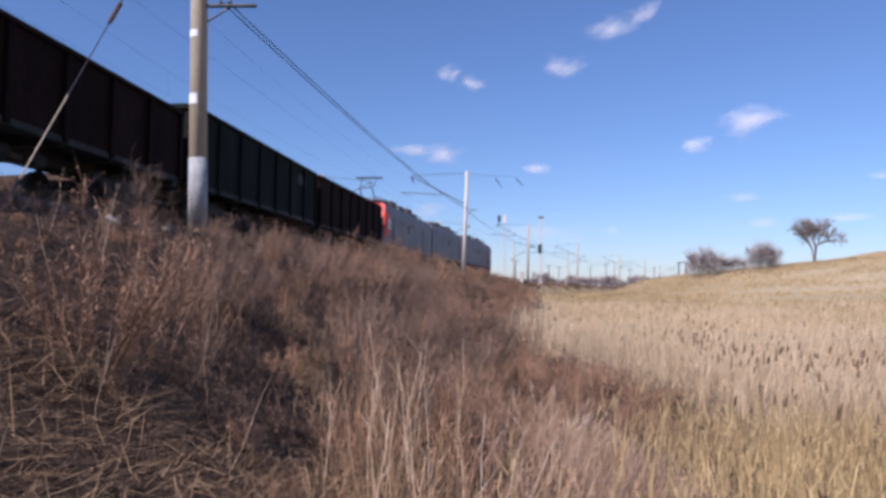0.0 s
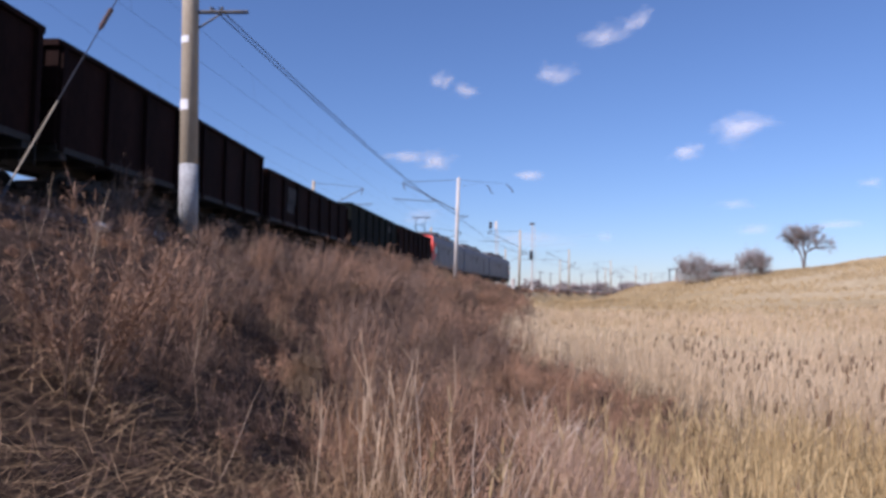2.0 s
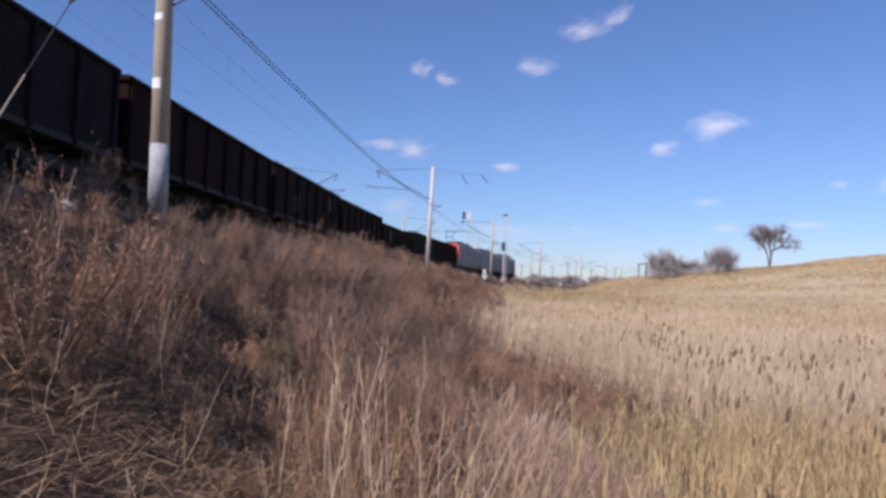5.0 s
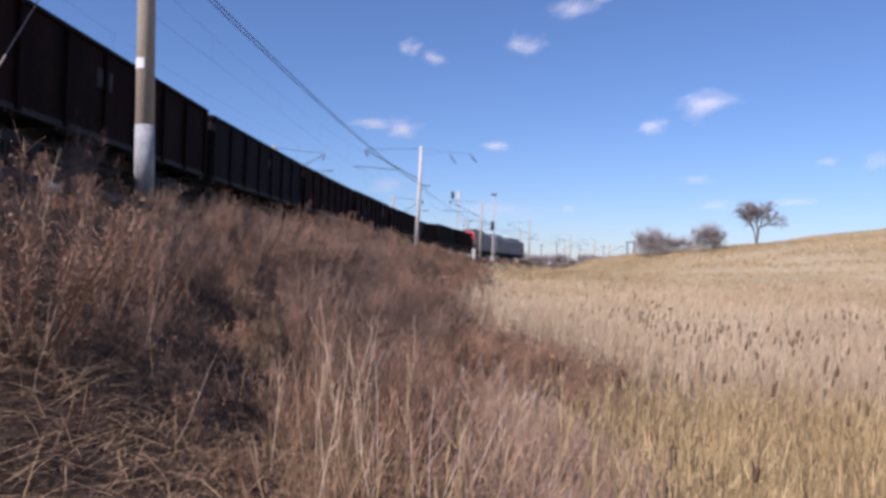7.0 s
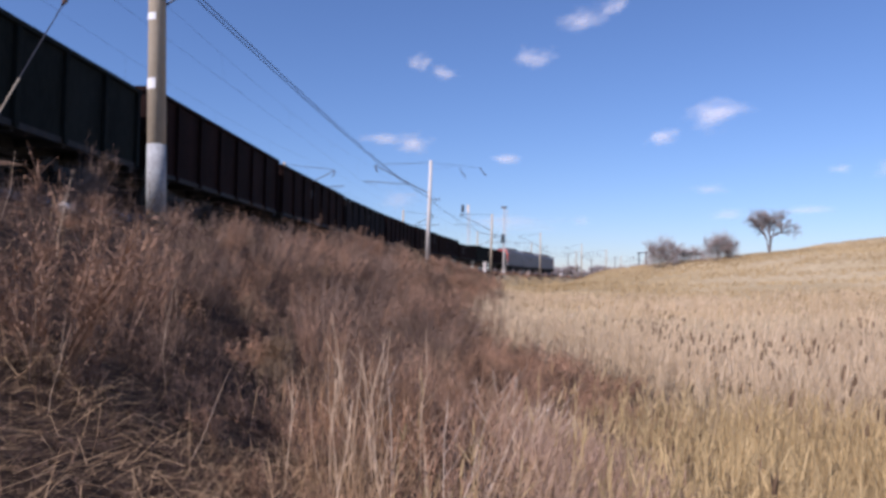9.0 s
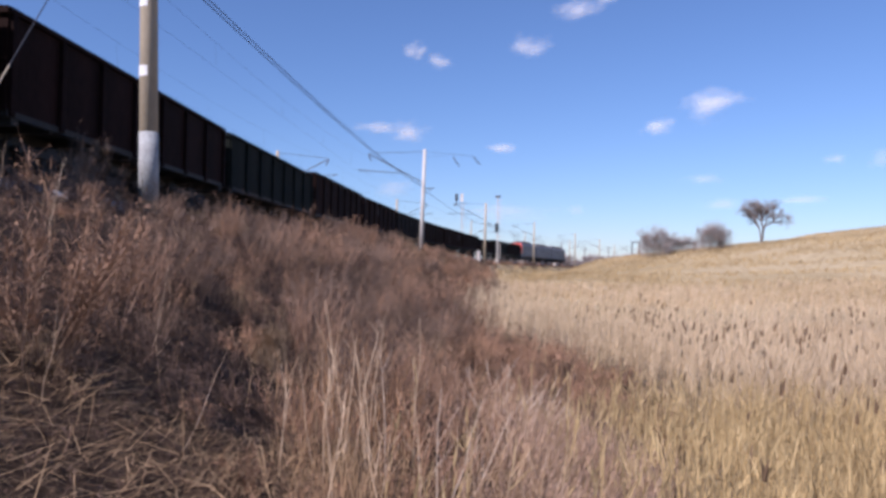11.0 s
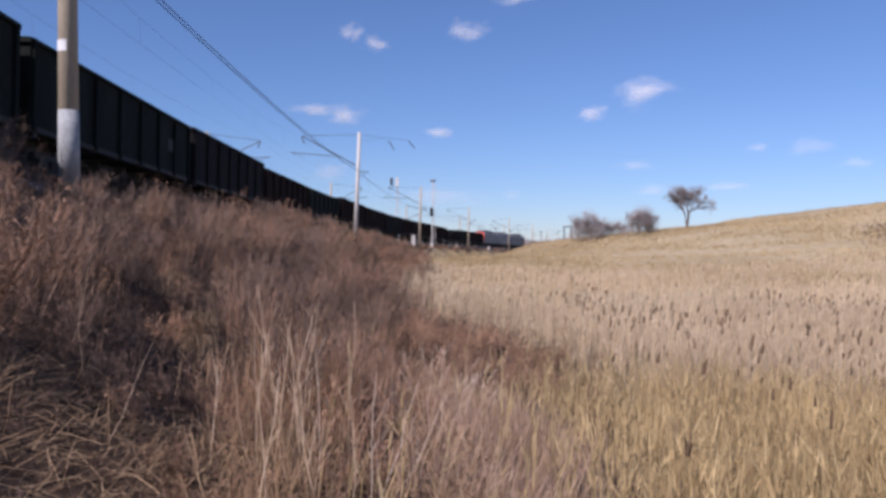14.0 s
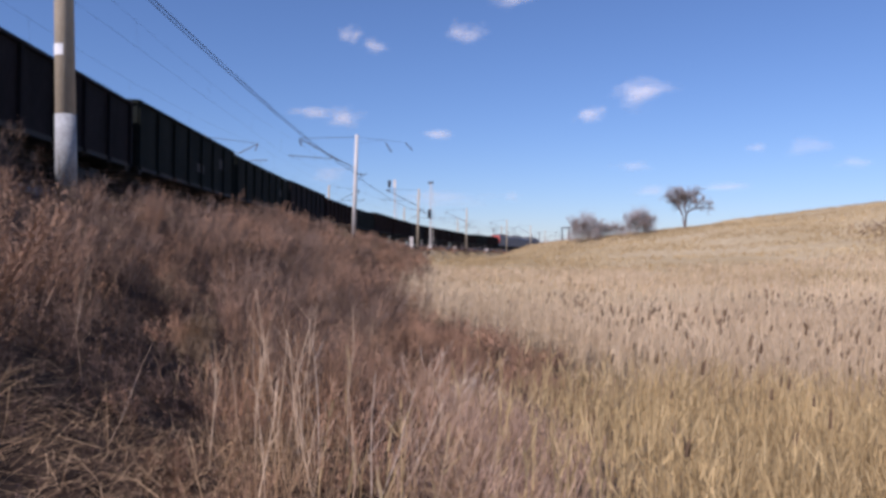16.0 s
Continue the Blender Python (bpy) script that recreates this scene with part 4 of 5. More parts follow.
def wormwood(x, y, height, wide, reach, grey):
    z = float(terrain([x], [y])[0])
    stem_me, warm, cool = BUSHES[reach, len(BUSH_SPOTS) % 5]
    words = "grey-brown dead wormwood bush with feathery sprays" if grey else "rusty brown dead wormwood bush with feathery sprays"
    bush = thing("wormwood_bush", words, "bush", "wormwood bushes on the bank", at=pose(x, y, z, 0, 0, 77.0 * len(BUSH_SPOTS) % 90 - 45) @ Matrix.Diagonal((wide, wide, height, 1)))
    part("woody_base", stem_me, None, bush)
    part("foliage", cool if grey else warm, None, bush)
    BUSH_SPOTS.append((x, y))


rnd = random.Random(31)
for a0, a1, step, tall, reach in ((3.0, 32.0, 1.15, 1.12, "near"), (32.0, 84.0, 1.75, 1.2, "far")):
    a = a0
    while a < a1:
        d = 4.6 + rnd.uniform(0, 0.8)
        while d < (10.6 if a < 32 else 8.6):
            aa, dd = a + rnd.uniform(-0.5, 0.5) * step, d + rnd.uniform(-0.4, 0.4)
            x, y = track(aa, dd)[:2]
            d += step * rnd.uniform(0.8, 1.3)
            if math.hypot(x, y) < 4.2 or hollow(x, y) > 0.7 or (math.degrees(math.atan2(x, y)) < -30 and dd < 8.4) or rnd.random() < 0.22 or not in_sight(np.array(x), np.array(y)):
                continue
            low = (0.38 if aa < 13 else 0.55) if dd < (7.6 if aa < 13 else 6.6) and aa < 30 else 1.0
            h = tall * low * rnd.uniform(0.65, 1.35) * (1 - 0.5 * float(hollow(x, y)))
            wormwood(x, y, h, h * rnd.uniform(0.8, 1.25), reach, rnd.random() < (0.6 if aa < 14 else 0.35))
        a += step
for aa, dd, h in ((13.5, 4.0, 1.5), (12.9, 4.3, 1.1), (12.2, 4.3, 0.6), (16.4, 5.6, 0.75), (18.0, 5.4, 0.8)):
    wormwood(*track(aa, dd)[:2], h, h * 0.8, "near", True)

# fallen straw and thin bent grass between the weeds
leaves = Leaves()
a, d, x, y = scatter(40000, -9, 26, 4.0, 15)
keep = (d < weed_edge(a) + 1.5) & clear(x, y, 1.2) & in_sight(x, y) & (RNG.uniform(0, 1, len(d)) < np.where(d > 9.5, 0.62, 0.10))
x, y = x[keep], y[keep]
lean = RNG.normal(0, 0.8, (len(x), 3))
lean[:, 2] = RNG.uniform(0.15, 1.4, len(x))
size = RNG.uniform(0.2, 0.65, len(x)) * (0.5 + 0.5 * smooth(np.hypot(x, y), 2, 6))
leaves.blades(np.column_stack([x, y, terrain(x, y) - 0.02]), lean, size, RNG.uniform(0.003, 0.007, len(x)), RNG.uniform(0, 0.4, len(x)))
# a denser bunch of upright straw straight ahead
az, r = np.radians(RNG.normal(-4.2, 2.4, 420)), RNG.uniform(3.4, 6.4, 420)
x, y = r * np.sin(az), r * np.cos(az)
lean = RNG.normal(0, 0.28, (420, 3))
lean[:, 2] = 1
leaves.blades(np.column_stack([x, y, terrain(x, y) - 0.02]), lean, RNG.uniform(0.25, 0.8, 420), RNG.uniform(0.003, 0.006, 420), RNG.uniform(0, 0.15, 420))
# straw lying flat close by
n = 7000
az, r = np.radians(RNG.uniform(-42, 12, n)), RNG.uniform(1.9, 5.5, n)
x, y = r * np.sin(az), r * np.cos(az)
lean = RNG.normal(0, 1.0, (n, 3))
lean[:, 2] = RNG.uniform(0.02, 0.45, n)
leaves.blades(np.column_stack([x, y, terrain(x, y) + RNG.uniform(0, 0.16, n)]), lean, RNG.uniform(0.15, 0.5, n), RNG.uniform(0.003, 0.006, n), RNG.uniform(0, 0.3, n))
# pale tangle of broken straw at the edge of the reeds
n = 2600
az, r = np.radians(RNG.normal(10.5, 3.0, n)), RNG.uniform(4.6, 10.5, n)
x, y = r * np.sin(az), r * np.cos(az)
lean = RNG.normal(0, 0.9, (n, 3))
lean[:, 2] = RNG.uniform(0.1, 1.2, n)
leaves.blades(np.column_stack([x, y, terrain(x, y) + RNG.uniform(0, 0.3, n)]), lean, RNG.uniform(0.2, 0.6, n), RNG.uniform(0.004, 0.009, n), RNG.uniform(0, 0.5, n))
leaves.done("bent_grass", M_STRAW, "pale bent dry grass between the weeds", "grass")


# upright russet straw behind the tall stalks
leaves = Leaves()
n = 620
az, r = np.radians(RNG.normal(-2.4, 2.5, n)), RNG.uniform(5.8, 8.4, n)
x, y = r * np.sin(az), r * np.cos(az)
lean = RNG.normal(0, 0.17, (n, 3)) + np.array([0.06, 0, 0])
lean[:, 2] = 1
leaves.blades(np.column_stack([x, y, terrain(x, y) - 0.02]), lean, RNG.uniform(0.45, 1.05, n) * (0.6 + 0.5 * clumpy(x, y, 3.1)), RNG.uniform(0.004, 0.008, n), RNG.uniform(0, 0.12, n))
leaves.done("russet_straw", M_RUSSET, "clump of upright russet dry straw", "grass")

# short pinkish-brown grass where the weeds meet the reeds
leaves = Leaves()
n = 3200
az, r = np.radians(RNG.normal(13.0, 4.2, n)), RNG.uniform(4.8, 10.5, n)
x, y = r * np.sin(az), r * np.cos(az)
lean = RNG.normal(0, 0.3, (n, 3)) + np.array([0.12, 0, 0])
lean[:, 2] = 1
leaves.blades(np.column_stack([x, y, terrain(x, y) - 0.02]), lean, RNG.uniform(0.35, 0.85, n) * (0.6 + 0.5 * clumpy(x, y, 2.6)), RNG.uniform(0.005, 0.010, n), RNG.uniform(0, 0.25, n))
leaves.done("edge_grass", M_BLUSH, "short pinkish dry grass beside the reeds", "grass")


def reeds(stems, plumes, n, a0, a1, d1, tall, width, leafs, plume_share):
    a, d, x, y = scatter(n, a0, a1, 10.0, d1)
    c = clumpy(x, y, 0.5)
    keep = (d > weed_edge(a) + RNG.normal(0, 1.0, n) * np.where(a < 14, 1.0, 0.55)) & clear(x, y, 2.0) & in_sight(x, y) & (RNG.uniform(0, 1, n) < 0.25 + 0.75 * c) & (clumpy(x + 5, y + 2, 3.4) > RNG.uniform(0.05, 0.6, n))
    x, y, c = x[keep], y[keep], c[keep]
    n = len(x)
    base = np.column_stack([x, y, terrain(x, y) - 0.03])
    r = np.hypot(x, y)
    h = tall * RNG.uniform(0.6, 1.1, n) * (0.85 + 0.25 * c) * (0.55 + 0.45 * smooth(r, 2, 7))
    lean = RNG.normal(0, 0.10, (n, 3)) + np.array([0.10, 0.05, 0])
    lean[:, 2] = 1
    w = np.full(n, width) * RNG.uniform(0.7, 1.3, n)
    mid, tip = stems.blades(base, lean, h, w, RNG.uniform(0, 0.08, n))
    k = np.repeat(np.arange(n), leafs)
    f = RNG.uniform(0.1, 0.85, len(k))
    start = base[k] + (tip[k] - base[k]) * f[:, None]
    out = RNG.normal(0, 0.33, (len(k), 3))
    out[:, 2] = RNG.uniform(0.7, 1.5, len(k))
    stems.blades(start, out, h[k] * RNG.uniform(0.18, 0.38, len(k)), w[k] * 1.4, RNG.uniform(0, 0.5, len(k)))
    p = np.flatnonzero(RNG.uniform(0, 1, n) < plume_share * (0.08 + 2.6 * clumpy(x + 3, y, 0.33) ** 3) * (0.25 + 1.7 * smooth(x, 4, 11)))
    for _ in range(3):
        up = RNG.normal(0, 0.10, (len(p), 3)) + np.array([0.12, 0.0, 0.0])
        up[:, 2] = 1
        plumes.blades(tip[p] - np.array([0, 0, 0.06]), up, RNG.uniform(0.14, 0.27, len(p)), w[p] * 4.6, RNG.uniform(0, 0.2, len(p)))


golden, stems, plumes = Leaves(), Leaves(), Leaves()
reeds(golden, plumes, 66000, -9, 13, 26, 1.2, 0.009, 4, 0.012)
reeds(stems, plumes, 52000, 13, 34, 42, 1.45, 0.011, 3, 0.030)
reeds(stems, plumes, 34000, 34, 80, 62, 1.2, 0.024, 2, 0.006)
golden.done("reed_bed", M_REED_GOLD, "golden dry reeds in the low ground in front", "reeds")
stems.done("reed_bed", M_REED, "dense straw-coloured dry reeds in the low field", "reeds")
plumes.done("reed_plumes", M_PLUME, "dark brown seed plumes on the dry reeds", "reed plumes")

# tussocks of the rising field
leaves = Leaves()
n = 60000
x, y = RNG.uniform(-5, 130, n), RNG.uniform(50, 175, n)
a, d = to_line(x, y)
keep = (d > weed_edge(a) + 1) & (np.hypot(x, y) < 175) & in_sight(x, y) & (clumpy(x, y, 0.21) + RNG.uniform(-0.3, 0.3, n) > 0.35)
x, y = x[keep], y[keep]
lean = RNG.normal(0, 0.35, (len(x), 3))
lean[:, 2] = 1
for k in range(3):
    xs, ys = x + RNG.normal(0, 0.15, len(x)), y + RNG.normal(0, 0.15, len(x))
    leaves.blades(np.column_stack([xs, ys, terrain(xs, ys) - 0.05]), lean + RNG.normal(0, 0.2, lean.shape), RNG.uniform(0.25, 0.75, len(x)), RNG.uniform(0.05, 0.11, len(x)), RNG.uniform(0, 0.3, len(x)))
leaves.done("field_grass", M_SLOPE, "tussocks of dry golden grass on the slope", "grass")


# brown scrub on the far shoulder of the slope
leaves = Leaves()
n = 420
az, r = np.radians(RNG.normal(40.5, 1.3, n)), RNG.normal(112, 6, n)
weeds(leaves, r * np.sin(az), r * np.cos(az), RNG.uniform(0.12, 0.42, n), 7, 12, np.full(n, 0.03), RNG.normal(0, 0.2, (n, 2)), 2.0)
leaves.done("hill_scrub", M_WEED_TAN, "patch of low brown scrub on the dry slope", "scrub")


# tall pale stalks standing in front
def dry_stalk(x, y, height, lean_x, lean_y, r, twigs, seed, material=M_STALK):
    rnd = random.Random(seed)
    z = float(terrain([x], [y])[0]) - 0.05
    st = thing("dry_stalk", "tall pale dry stalk with broken side twigs" if twigs else "tall bare pale dry stalk", "dry stalk", "tall stalks in front", at=pose(x, y, z))
    pts = [Vector((lean_x * f + 0.02 * rnd.uniform(-1, 1), lean_y * f + 0.02 * rnd.uniform(-1, 1), height * f)) for f in (0, 0.25, 0.5, 0.75, 1)]
    bm = bmesh.new()
    for k, (p, q) in enumerate(zip(pts, pts[1:])):
        tube(bm, p, q, r * (1 - 0.16 * k), r * (1 - 0.16 * (k + 1)), seg=6)
    part("stem", bm, material, st)
    for k in range(twigs):
        f = rnd.uniform(0.35, 0.95)
        i = min(int(f * 4), 3)
        p = pts[i].lerp(pts[i + 1], f * 4 - i)
        ang, l = rnd.uniform(0, 6.28), height * rnd.uniform(0.12, 0.3)
        q = p + Vector((math.cos(ang) * l * 0.6, math.sin(ang) * l * 0.6, l * 0.8))
        part("twig", tubes((p, q, r * 0.5, r * 0.25), seg=5), material, st)


rnd = random.Random(21)
for k in range(24):
    az, r = radians(rnd.gauss(-4.0, 2.3)), rnd.uniform(3.8, 6.0)
    dry_stalk(r * math.sin(az), r * math.cos(az), rnd.uniform(0.75, 1.3), rnd.uniform(-0.22, 0.25), rnd.uniform(-0.2, 0.2), rnd.uniform(0.003, 0.0055), rnd.choice((0, 2, 3, 4)), k)
for k in range(22):
    az, r = radians(rnd.uniform(1.5, 13)), rnd.uniform(3.0, 7.5)
    dry_stalk(r * math.sin(az), r * math.cos(az), rnd.uniform(0.45, 0.95), rnd.uniform(-0.3, 0.35), rnd.uniform(-0.2, 0.2), rnd.uniform(0.003, 0.005), rnd.choice((2, 3, 5)), 50 + k)
for k in range(12):
    az, r = radians(rnd.uniform(-30, -9)), rnd.uniform(4.5, 9)
    dry_stalk(r * math.sin(az), r * math.cos(az), rnd.uniform(0.5, 0.9), rnd.uniform(-0.2, 0.3), rnd.uniform(-0.2, 0.2), rnd.uniform(0.002, 0.003), rnd.choice((0, 1, 2)), 90 + k)


for k in range(30):  # bleached broken twigs that lean over the low weeds
    az, r = radians(rnd.gauss(8.2, 2.0)), rnd.uniform(8.2, 11.5)
    dry_stalk(r * math.sin(az), r * math.cos(az), rnd.uniform(0.3, 0.75), rnd.uniform(-0.2, 0.8), rnd.uniform(-0.4, 0.4), rnd.uniform(0.0035, 0.0055), rnd.choice((2, 3, 4)), 130 + k, M_BLEACHED)
for az, r, h, lean in ((3.1, 4.6, 0.95, 0.03), (3.4, 4.7, 0.85, 0.3), (-0.6, 4.9, 1.05, -0.06), (5.4, 5.2, 0.75, 0.35)):
    dry_stalk(r * math.sin(radians(az)), r * math.cos(radians(az)), h, lean, 0.05, 0.0036, 3, 200 + int(10 * r), M_BLEACHED)


# a rounded dry tumbleweed and a white scrap on the bank
def tumbleweed(x, y, r):
    z = float(terrain([x], [y])[0])
    ball = Leaves()
    n = 3600
    way = RNG.normal(0, 1, (n, 3))
    way /= np.linalg.norm(way, axis=1, keepdims=True)
    start = way * (r * RNG.uniform(0.1, 0.75, n))[:, None]
    ball.blades(start, way + RNG.normal(0, 0.6, (n, 3)), r * RNG.uniform(0.2, 0.5, n), np.full(n, 0.006), RNG.uniform(0, 0.2, n))
    ob = part("tumbleweed", quick_mesh("tumbleweed", np.concatenate(ball.v), np.concatenate(ball.t), M_WEED_TAN), None)
    ob.matrix_basis = pose(x, y, z + r * 0.8)
    return tagged(ob, "round pale brown tumbleweed caught on the bank", "tumbleweed")


tumbleweed(-1.38, 7.75, 0.28)


def scrap(x, y, size=1.0):
    bm = bmesh.new()
    bmesh.ops.create_icosphere(bm, subdivisions=3, radius=0.1)
    rnd = random.Random(4)
    for v in bm.verts:
        v.co *= 0.75 + 0.5 * noise.noise(v.co * 9) + rnd.uniform(-0.05, 0.05)
        v.co.z *= 0.6
    ob = part("plastic_scrap", bm, M_CONCRETE_PALE)
    ob.matrix_basis = pose(x, y, float(terrain([x], [y])[0]) + 0.06 * size, 0, 0, 40 * size) @ Matrix.Diagonal((size, size, size, 1))
    return tagged(ob, "crumpled dirty white plastic scrap lying among the weeds", "litter")


scrap(-4.8, 12.4)
scrap(-4.63, 9.98, 1.5)


# ---- trees and bushes on the skyline ----
def limbs(rnd, p, way, length, r, depth, rods, twigs, low=0.3):
    q = p + way * length
    rods.append((p, q, r, r * 0.68))
    if depth == 0:
        for _ in range(8):
            w = (way + Vector((rnd.gauss(0, 0.7), rnd.gauss(0, 0.7), rnd.gauss(0.0, 0.5)))).normalized()
            s = p.lerp(q, rnd.uniform(0.2, 1))
            twigs.append((s, w, length * rnd.uniform(0.5, 1.1)))
        return
    for k in range(4):
        w = (way + Vector((rnd.gauss(0, 0.5), rnd.gauss(0, 0.5), rnd.gauss(0.05, 0.28)))).normalized()
        limbs(rnd, p.lerp(q, 1.0 if k == 0 else rnd.uniform(low, 1.0)), w, length * rnd.uniform(0.62, 0.8), r * 0.62, depth - 1, rods, twigs, low)


def bare_tree(name, az, dist, height, stems_at, depth, seed, label, trunk=0.16, first=0.3, twig_w=0.022):
    rnd = random.Random(seed)
    x, y = dist * math.sin(radians(az)), dist * math.cos(radians(az))
    tree = thing(name, label, "tree" if name == "tree" else "bush", "" if name == "tree" else "bushes on the skyline", at=pose(x, y, float(terrain([x], [y])[0]) - 0.1))
    rods, twigs = [], []
    for sx, tilt in stems_at:
        limbs(rnd, Vector((sx, rnd.uniform(-0.3, 0.3), 0)), Vector((tilt, rnd.uniform(-0.15, 0.15), 1)).normalized(), height * first, trunk, depth, rods, twigs, 0.75 if name == "tree" else 0.2)
    part("trunk", tubes(*rods, seg=6), M_BARK, tree)
    if name == "bush":  # fine shoots all through the bush
        wide = 0.5 * (stems_at[-1][0] - stems_at[0][0]) + 1.1
        for _ in range(1300):
            u, v = rnd.uniform(-1, 1), rnd.uniform(0, 1)
            s = Vector((u * wide + 0.5 * (stems_at[0][0] + stems_at[-1][0]), rnd.uniform(-1, 1), v * height * 0.66 * math.sqrt(max(0.05, 1 - u * u))))
            twigs.append((s, Vector((u * 0.5 + rnd.gauss(0, 0.4), rnd.gauss(0, 0.4), rnd.uniform(0.3, 1.2))).normalized(), height * rnd.uniform(0.12, 0.3)))
    base = np.array([t[0] for t in twigs])
    way = np.array([t[1] for t in twigs])
    crown = Leaves()
    ln = np.array([t[2] for t in twigs])
    for _ in range(2):
        crown.blades(base, way + RNG.normal(0, 0.35, way.shape), ln, np.full(len(base), twig_w), RNG.uniform(-0.1, 0.3, len(base)))
    me = quick_mesh("crown", np.concatenate(crown.v), np.concatenate(crown.t), M_TWIG)
    part("crown", me, None, tree, "bare twiggy crown")
    return tree


bare_tree("tree", 27.4, 150, 8.7, ((-0.05, -0.11), (0.03, 0.0), (0.08, 0.14)), 4, 6, "bare tree with a wide rounded crown on the ridge", 0.16, 0.36, 0.016)
bare_tree("bush", 20.0, 143, 8.2, [(-1.8 + 0.45 * k, -0.2 + 0.05 * k) for k in range(9)], 3, 7, "large bare grey bush on the skyline", 0.06, 0.26)
bare_tree("bush", 21.9, 148, 4.6, [(-2.2 + 0.7 * k, 0.0) for k in range(7)], 3, 8, "low bare thicket on the skyline", 0.05, 0.26)
bare_tree("bush", 24.1, 143, 7.6, [(-1.8 + 0.45 * k, -0.2 + 0.05 * k) for k in range(9)], 3, 9, "bare dark bush on the skyline", 0.06, 0.26)
rnd = random.Random(8)
for k in range(26):
    az = 6.5 + 13.0 * k / 25 + rnd.uniform(-0.2, 0.2)
    bare_tree("bush", az, rnd.uniform(330, 420), rnd.uniform(8.5, 14.0), [(-3 + 2 * j, rnd.uniform(-0.2, 0.2)) for j in range(4)], 2, 100 + k, "far bare trees along the horizon", 0.12, 0.34, 0.16)
for az, dist, h in ((9.2, 300, 12), (11.6, 330, 13), (12.8, 280, 12), (14.6, 310, 11), (16.4, 340, 13), (5.8, 240, 12), (8.4, 260, 11)):
    x, y = dist * math.sin(radians(az)), dist * math.cos(radians(az))
    pole = thing("line_pole", "far thin pole with a crossarm near the horizon", "pole", "far poles", at=pose(x, y, float(terrain([x], [y])[0]) - 0.2, 0, 0, -12))
    part("shaft", tubes(((0, 0, 0), (0, 0, h), 0.2, 0.13)), M_BARK, pole)
    part("crossarm", tubes(((-1.4, 0, h - 0.6), (1.4, 0, h - 0.6), 0.07)), M_STEEL, pole)


# ---- clouds: small thin puffs that drift slowly ----
def cloud_material(name, opacity):
    m = bpy.data.materials.new(name)
    m.use_nodes = True
    nt = m.node_tree
    nodes, link = nt.nodes, nt.links.new
    co, n, grad = nodes.new("ShaderNodeTexCoord"), nodes.new("ShaderNodeTexNoise"), nodes.new("ShaderNodeVectorMath")
    info = nodes.new("ShaderNodeObjectInfo")
    shift = nodes.new("ShaderNodeVectorMath")
    shift.operation = "ADD"
    link(co.outputs["Object"], shift.inputs[0])
    push = nodes.new("ShaderNodeVectorMath")
    push.operation = "SCALE"
    push.inputs[0].default_value = (37, 11, 23)
    link(info.outputs["Random"], push.inputs["Scale"])
    link(push.outputs[0], shift.inputs[1])
    link(shift.outputs[0], n.inputs["Vector"])
    n.inputs["Scale"].default_value, n.inputs["Detail"].default_value, n.inputs["Roughness"].default_value = 1.6, 6, 0.6
    grad.operation = "LENGTH"
    link(co.outputs["Object"], grad.inputs[0])
    add = nodes.new("ShaderNodeMath")
    add.operation = "MULTIPLY_ADD"
    link(n.outputs["Fac"], add.inputs[0])
    add.inputs[1].default_value = 2.2
    neg = nodes.new("ShaderNodeMath")
    neg.operation = "MULTIPLY"
    neg.inputs[1].default_value = -1.25
    link(grad.outputs["Value"], neg.inputs[0])
    link(neg.outputs[0], add.inputs[2])
    rng = nodes.new("ShaderNodeMapRange")
    rng.interpolation_type = "SMOOTHSTEP"
    rng.inputs["From Min"].default_value, rng.inputs["From Max"].default_value = 0.1, 1.5
    rng.inputs["To Max"].default_value = opacity
    link(add.outputs[0], rng.inputs["Value"])
    diff, clear_bsdf, mx, white = nodes.new("ShaderNodeBsdfDiffuse"), nodes.new("ShaderNodeBsdfTransparent"), nodes.new("ShaderNodeMixShader"), nodes.new("ShaderNodeBsdfTranslucent")
    diff.inputs["Color"].default_value = (0.9, 0.9, 0.92, 1)
    white.inputs["Color"].default_value = (0.9, 0.9, 0.92, 1)
    both = nodes.new("ShaderNodeMixShader")
    both.inputs[0].default_value = 0.4
    link(diff.outputs[0], both.inputs[1])
    link(white.outputs[0], both.inputs[2])
    link(rng.outputs["Result"], mx.inputs[0])
    link(clear_bsdf.outputs[0], mx.inputs[1])
    link(both.outputs[0], mx.inputs[2])
    link(mx.outputs[0], nodes["Material Output"].inputs["Surface"])
    return m


M_CLOUD, M_CLOUD_FAINT = cloud_material("thin_cloud", 0.44), cloud_material("faint_cloud", 0.20)
CLOUDS = []
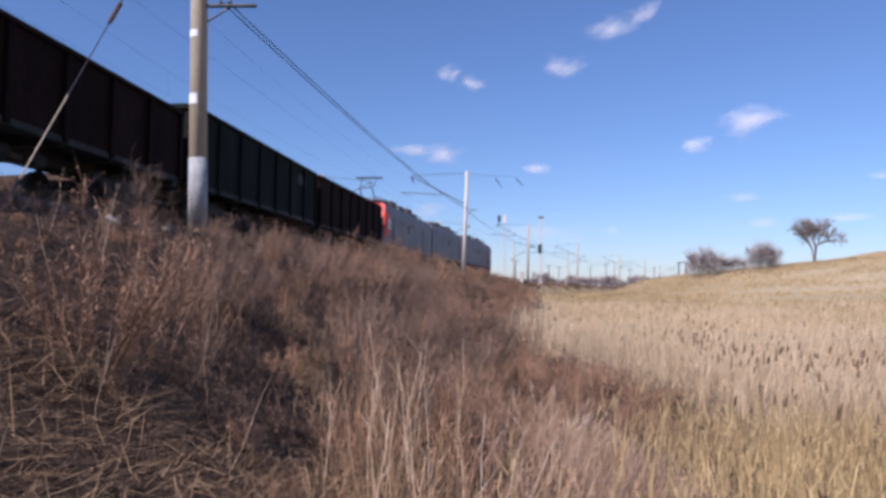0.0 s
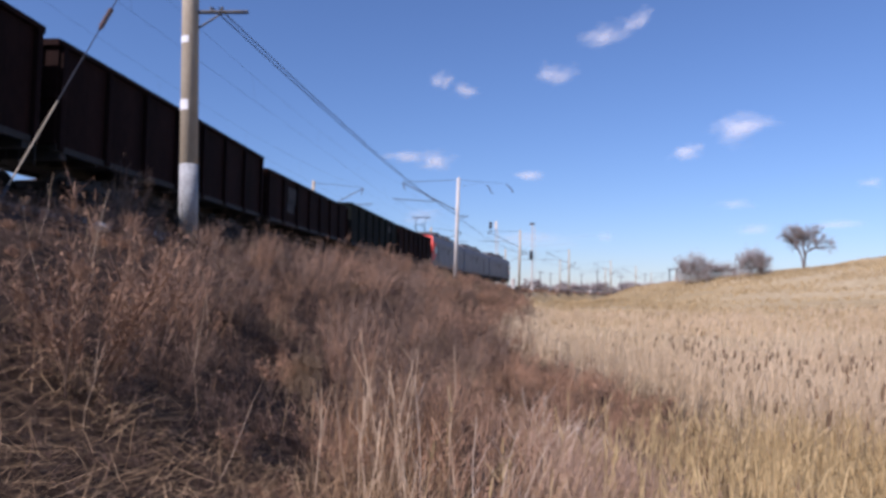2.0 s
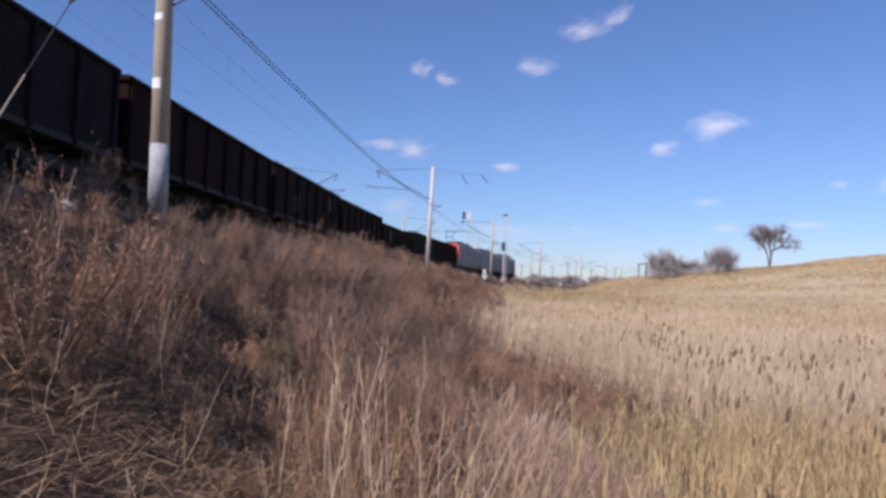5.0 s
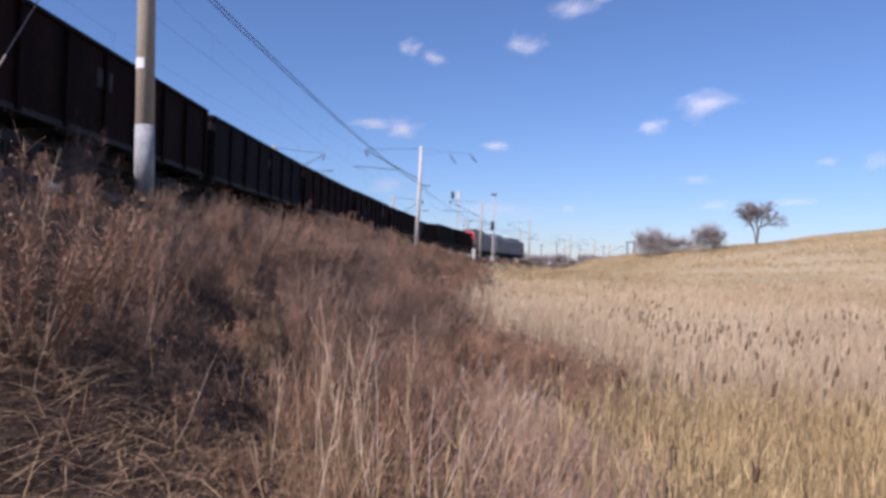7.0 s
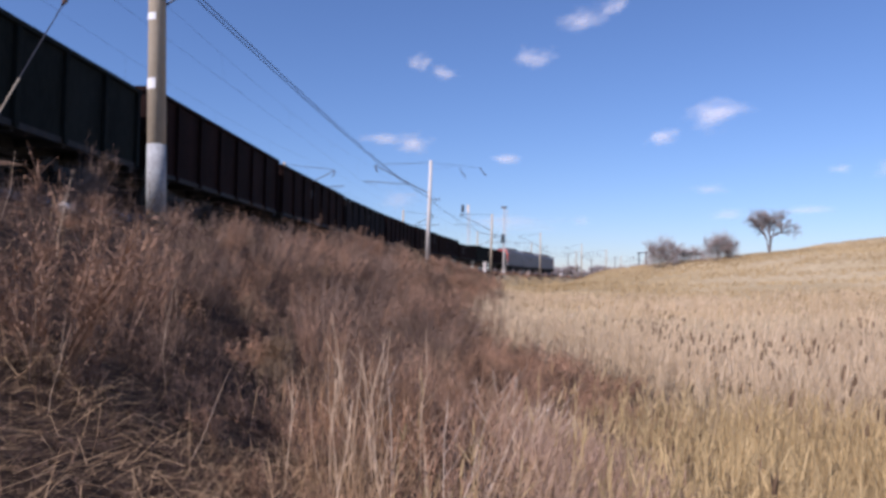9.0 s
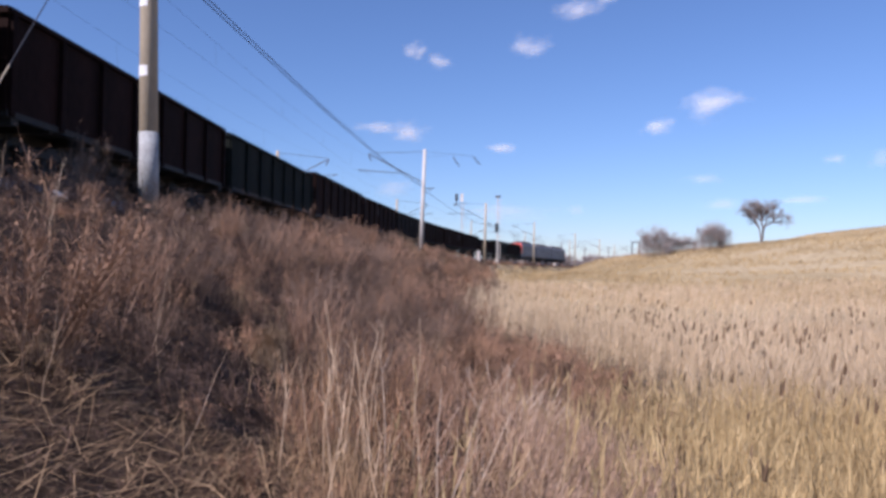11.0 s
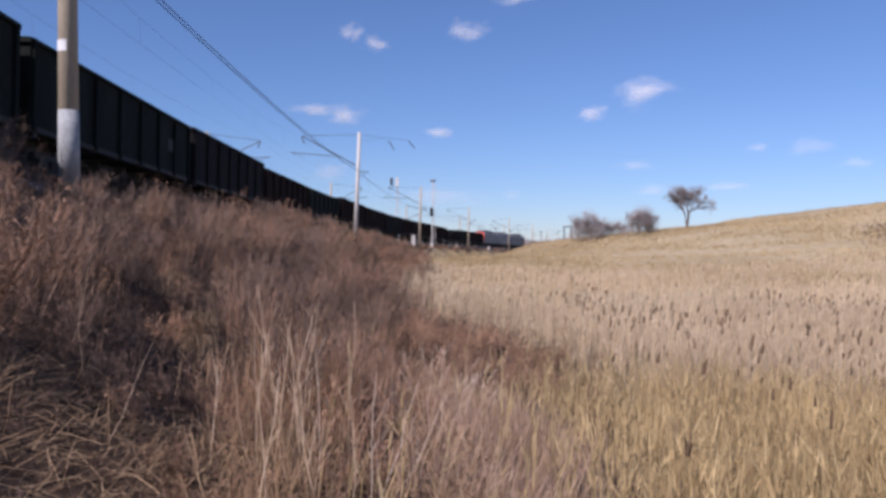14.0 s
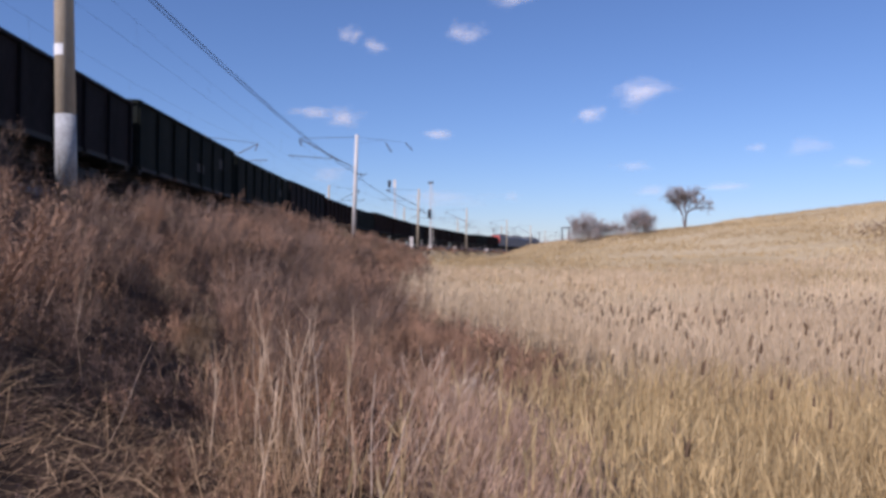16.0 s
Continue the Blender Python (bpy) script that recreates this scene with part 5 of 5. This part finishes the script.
# direction, height in degrees, half width and half height in degrees, lean
for az, el, w, h, lean in ((-0.1, 10.7, 1.5, 0.95, 0), (9.5, 17.3, 1.6, 1.0, 8), (23.3, 12.4, 2.3, 1.2, 5), (19.4, 11.0, 1.2, 0.7, 15), (13.2, 19.9, 2.1, 0.95, 15), (15.8, 20.9, 1.2, 0.8, 40),
                           (0.2, 16.8, 1.0, 0.75, 25), (2.2, 16.1, 1.3, 0.6, 0), (7.4, 9.5, 1.2, 0.45, 0), (13.3, 4.7, 0.8, 0.4, 0), (22.7, 7.0, 1.6, 0.45, 0), (34.9, 8.0, 1.6, 0.8, 0),
                           (37.8, 6.7, 1.4, 0.45, 0), (24.0, 5.1, 1.6, 0.5, 0), (29.3, 5.3, 2.0, 0.35, 0), (-2.5, 10.9, 2.0, 0.5, 0), (-1.1, 6.2, 2.0, 0.8, 0), (31.5, 8.1, 0.9, 0.4, 0), (8.0, 4.5, 4.0, 0.7, 0)):
    dist = 2600.0
    bm = bmesh.new()
    bmesh.ops.create_uvsphere(bm, u_segments=32, v_segments=16, radius=1.0)
    for v in bm.verts:
        v.co.y *= 0.12
    c = part("cloud", bm, M_CLOUD if el > 9 else M_CLOUD_FAINT)
    tagged(c, "small thin white cloud in a blue sky", "cloud", "clouds")
    x, y, z = dist * math.sin(radians(az)) * math.cos(radians(el)), dist * math.cos(radians(az)) * math.cos(radians(el)), 1.6 + dist * math.sin(radians(el))
    s = dist * math.pi / 180
    c.scale = (1.35 * w * s, 1.35 * w * s, 1.3 * h * s)
    CLOUDS.append((c, (x, y, z), az, lean))


# ---- what moves ----
def motions():
    for vehicle, ahead in TRAIN:
        walk(vehicle, [(0.5 * k, beside(START + ahead + SPEED * 0.5 * k, 0.0, RAIL)) for k in range(33)])
    for c, (x, y, z), az, lean in CLOUDS:
        walk(c, [(0.0, pose(x, y, z, 0, -lean, -az)), (8.0, pose(x + 21, y, z, 0, -lean, -az)), (16.0, pose(x + 42, y, z, 0, -lean, -az))])


motions()
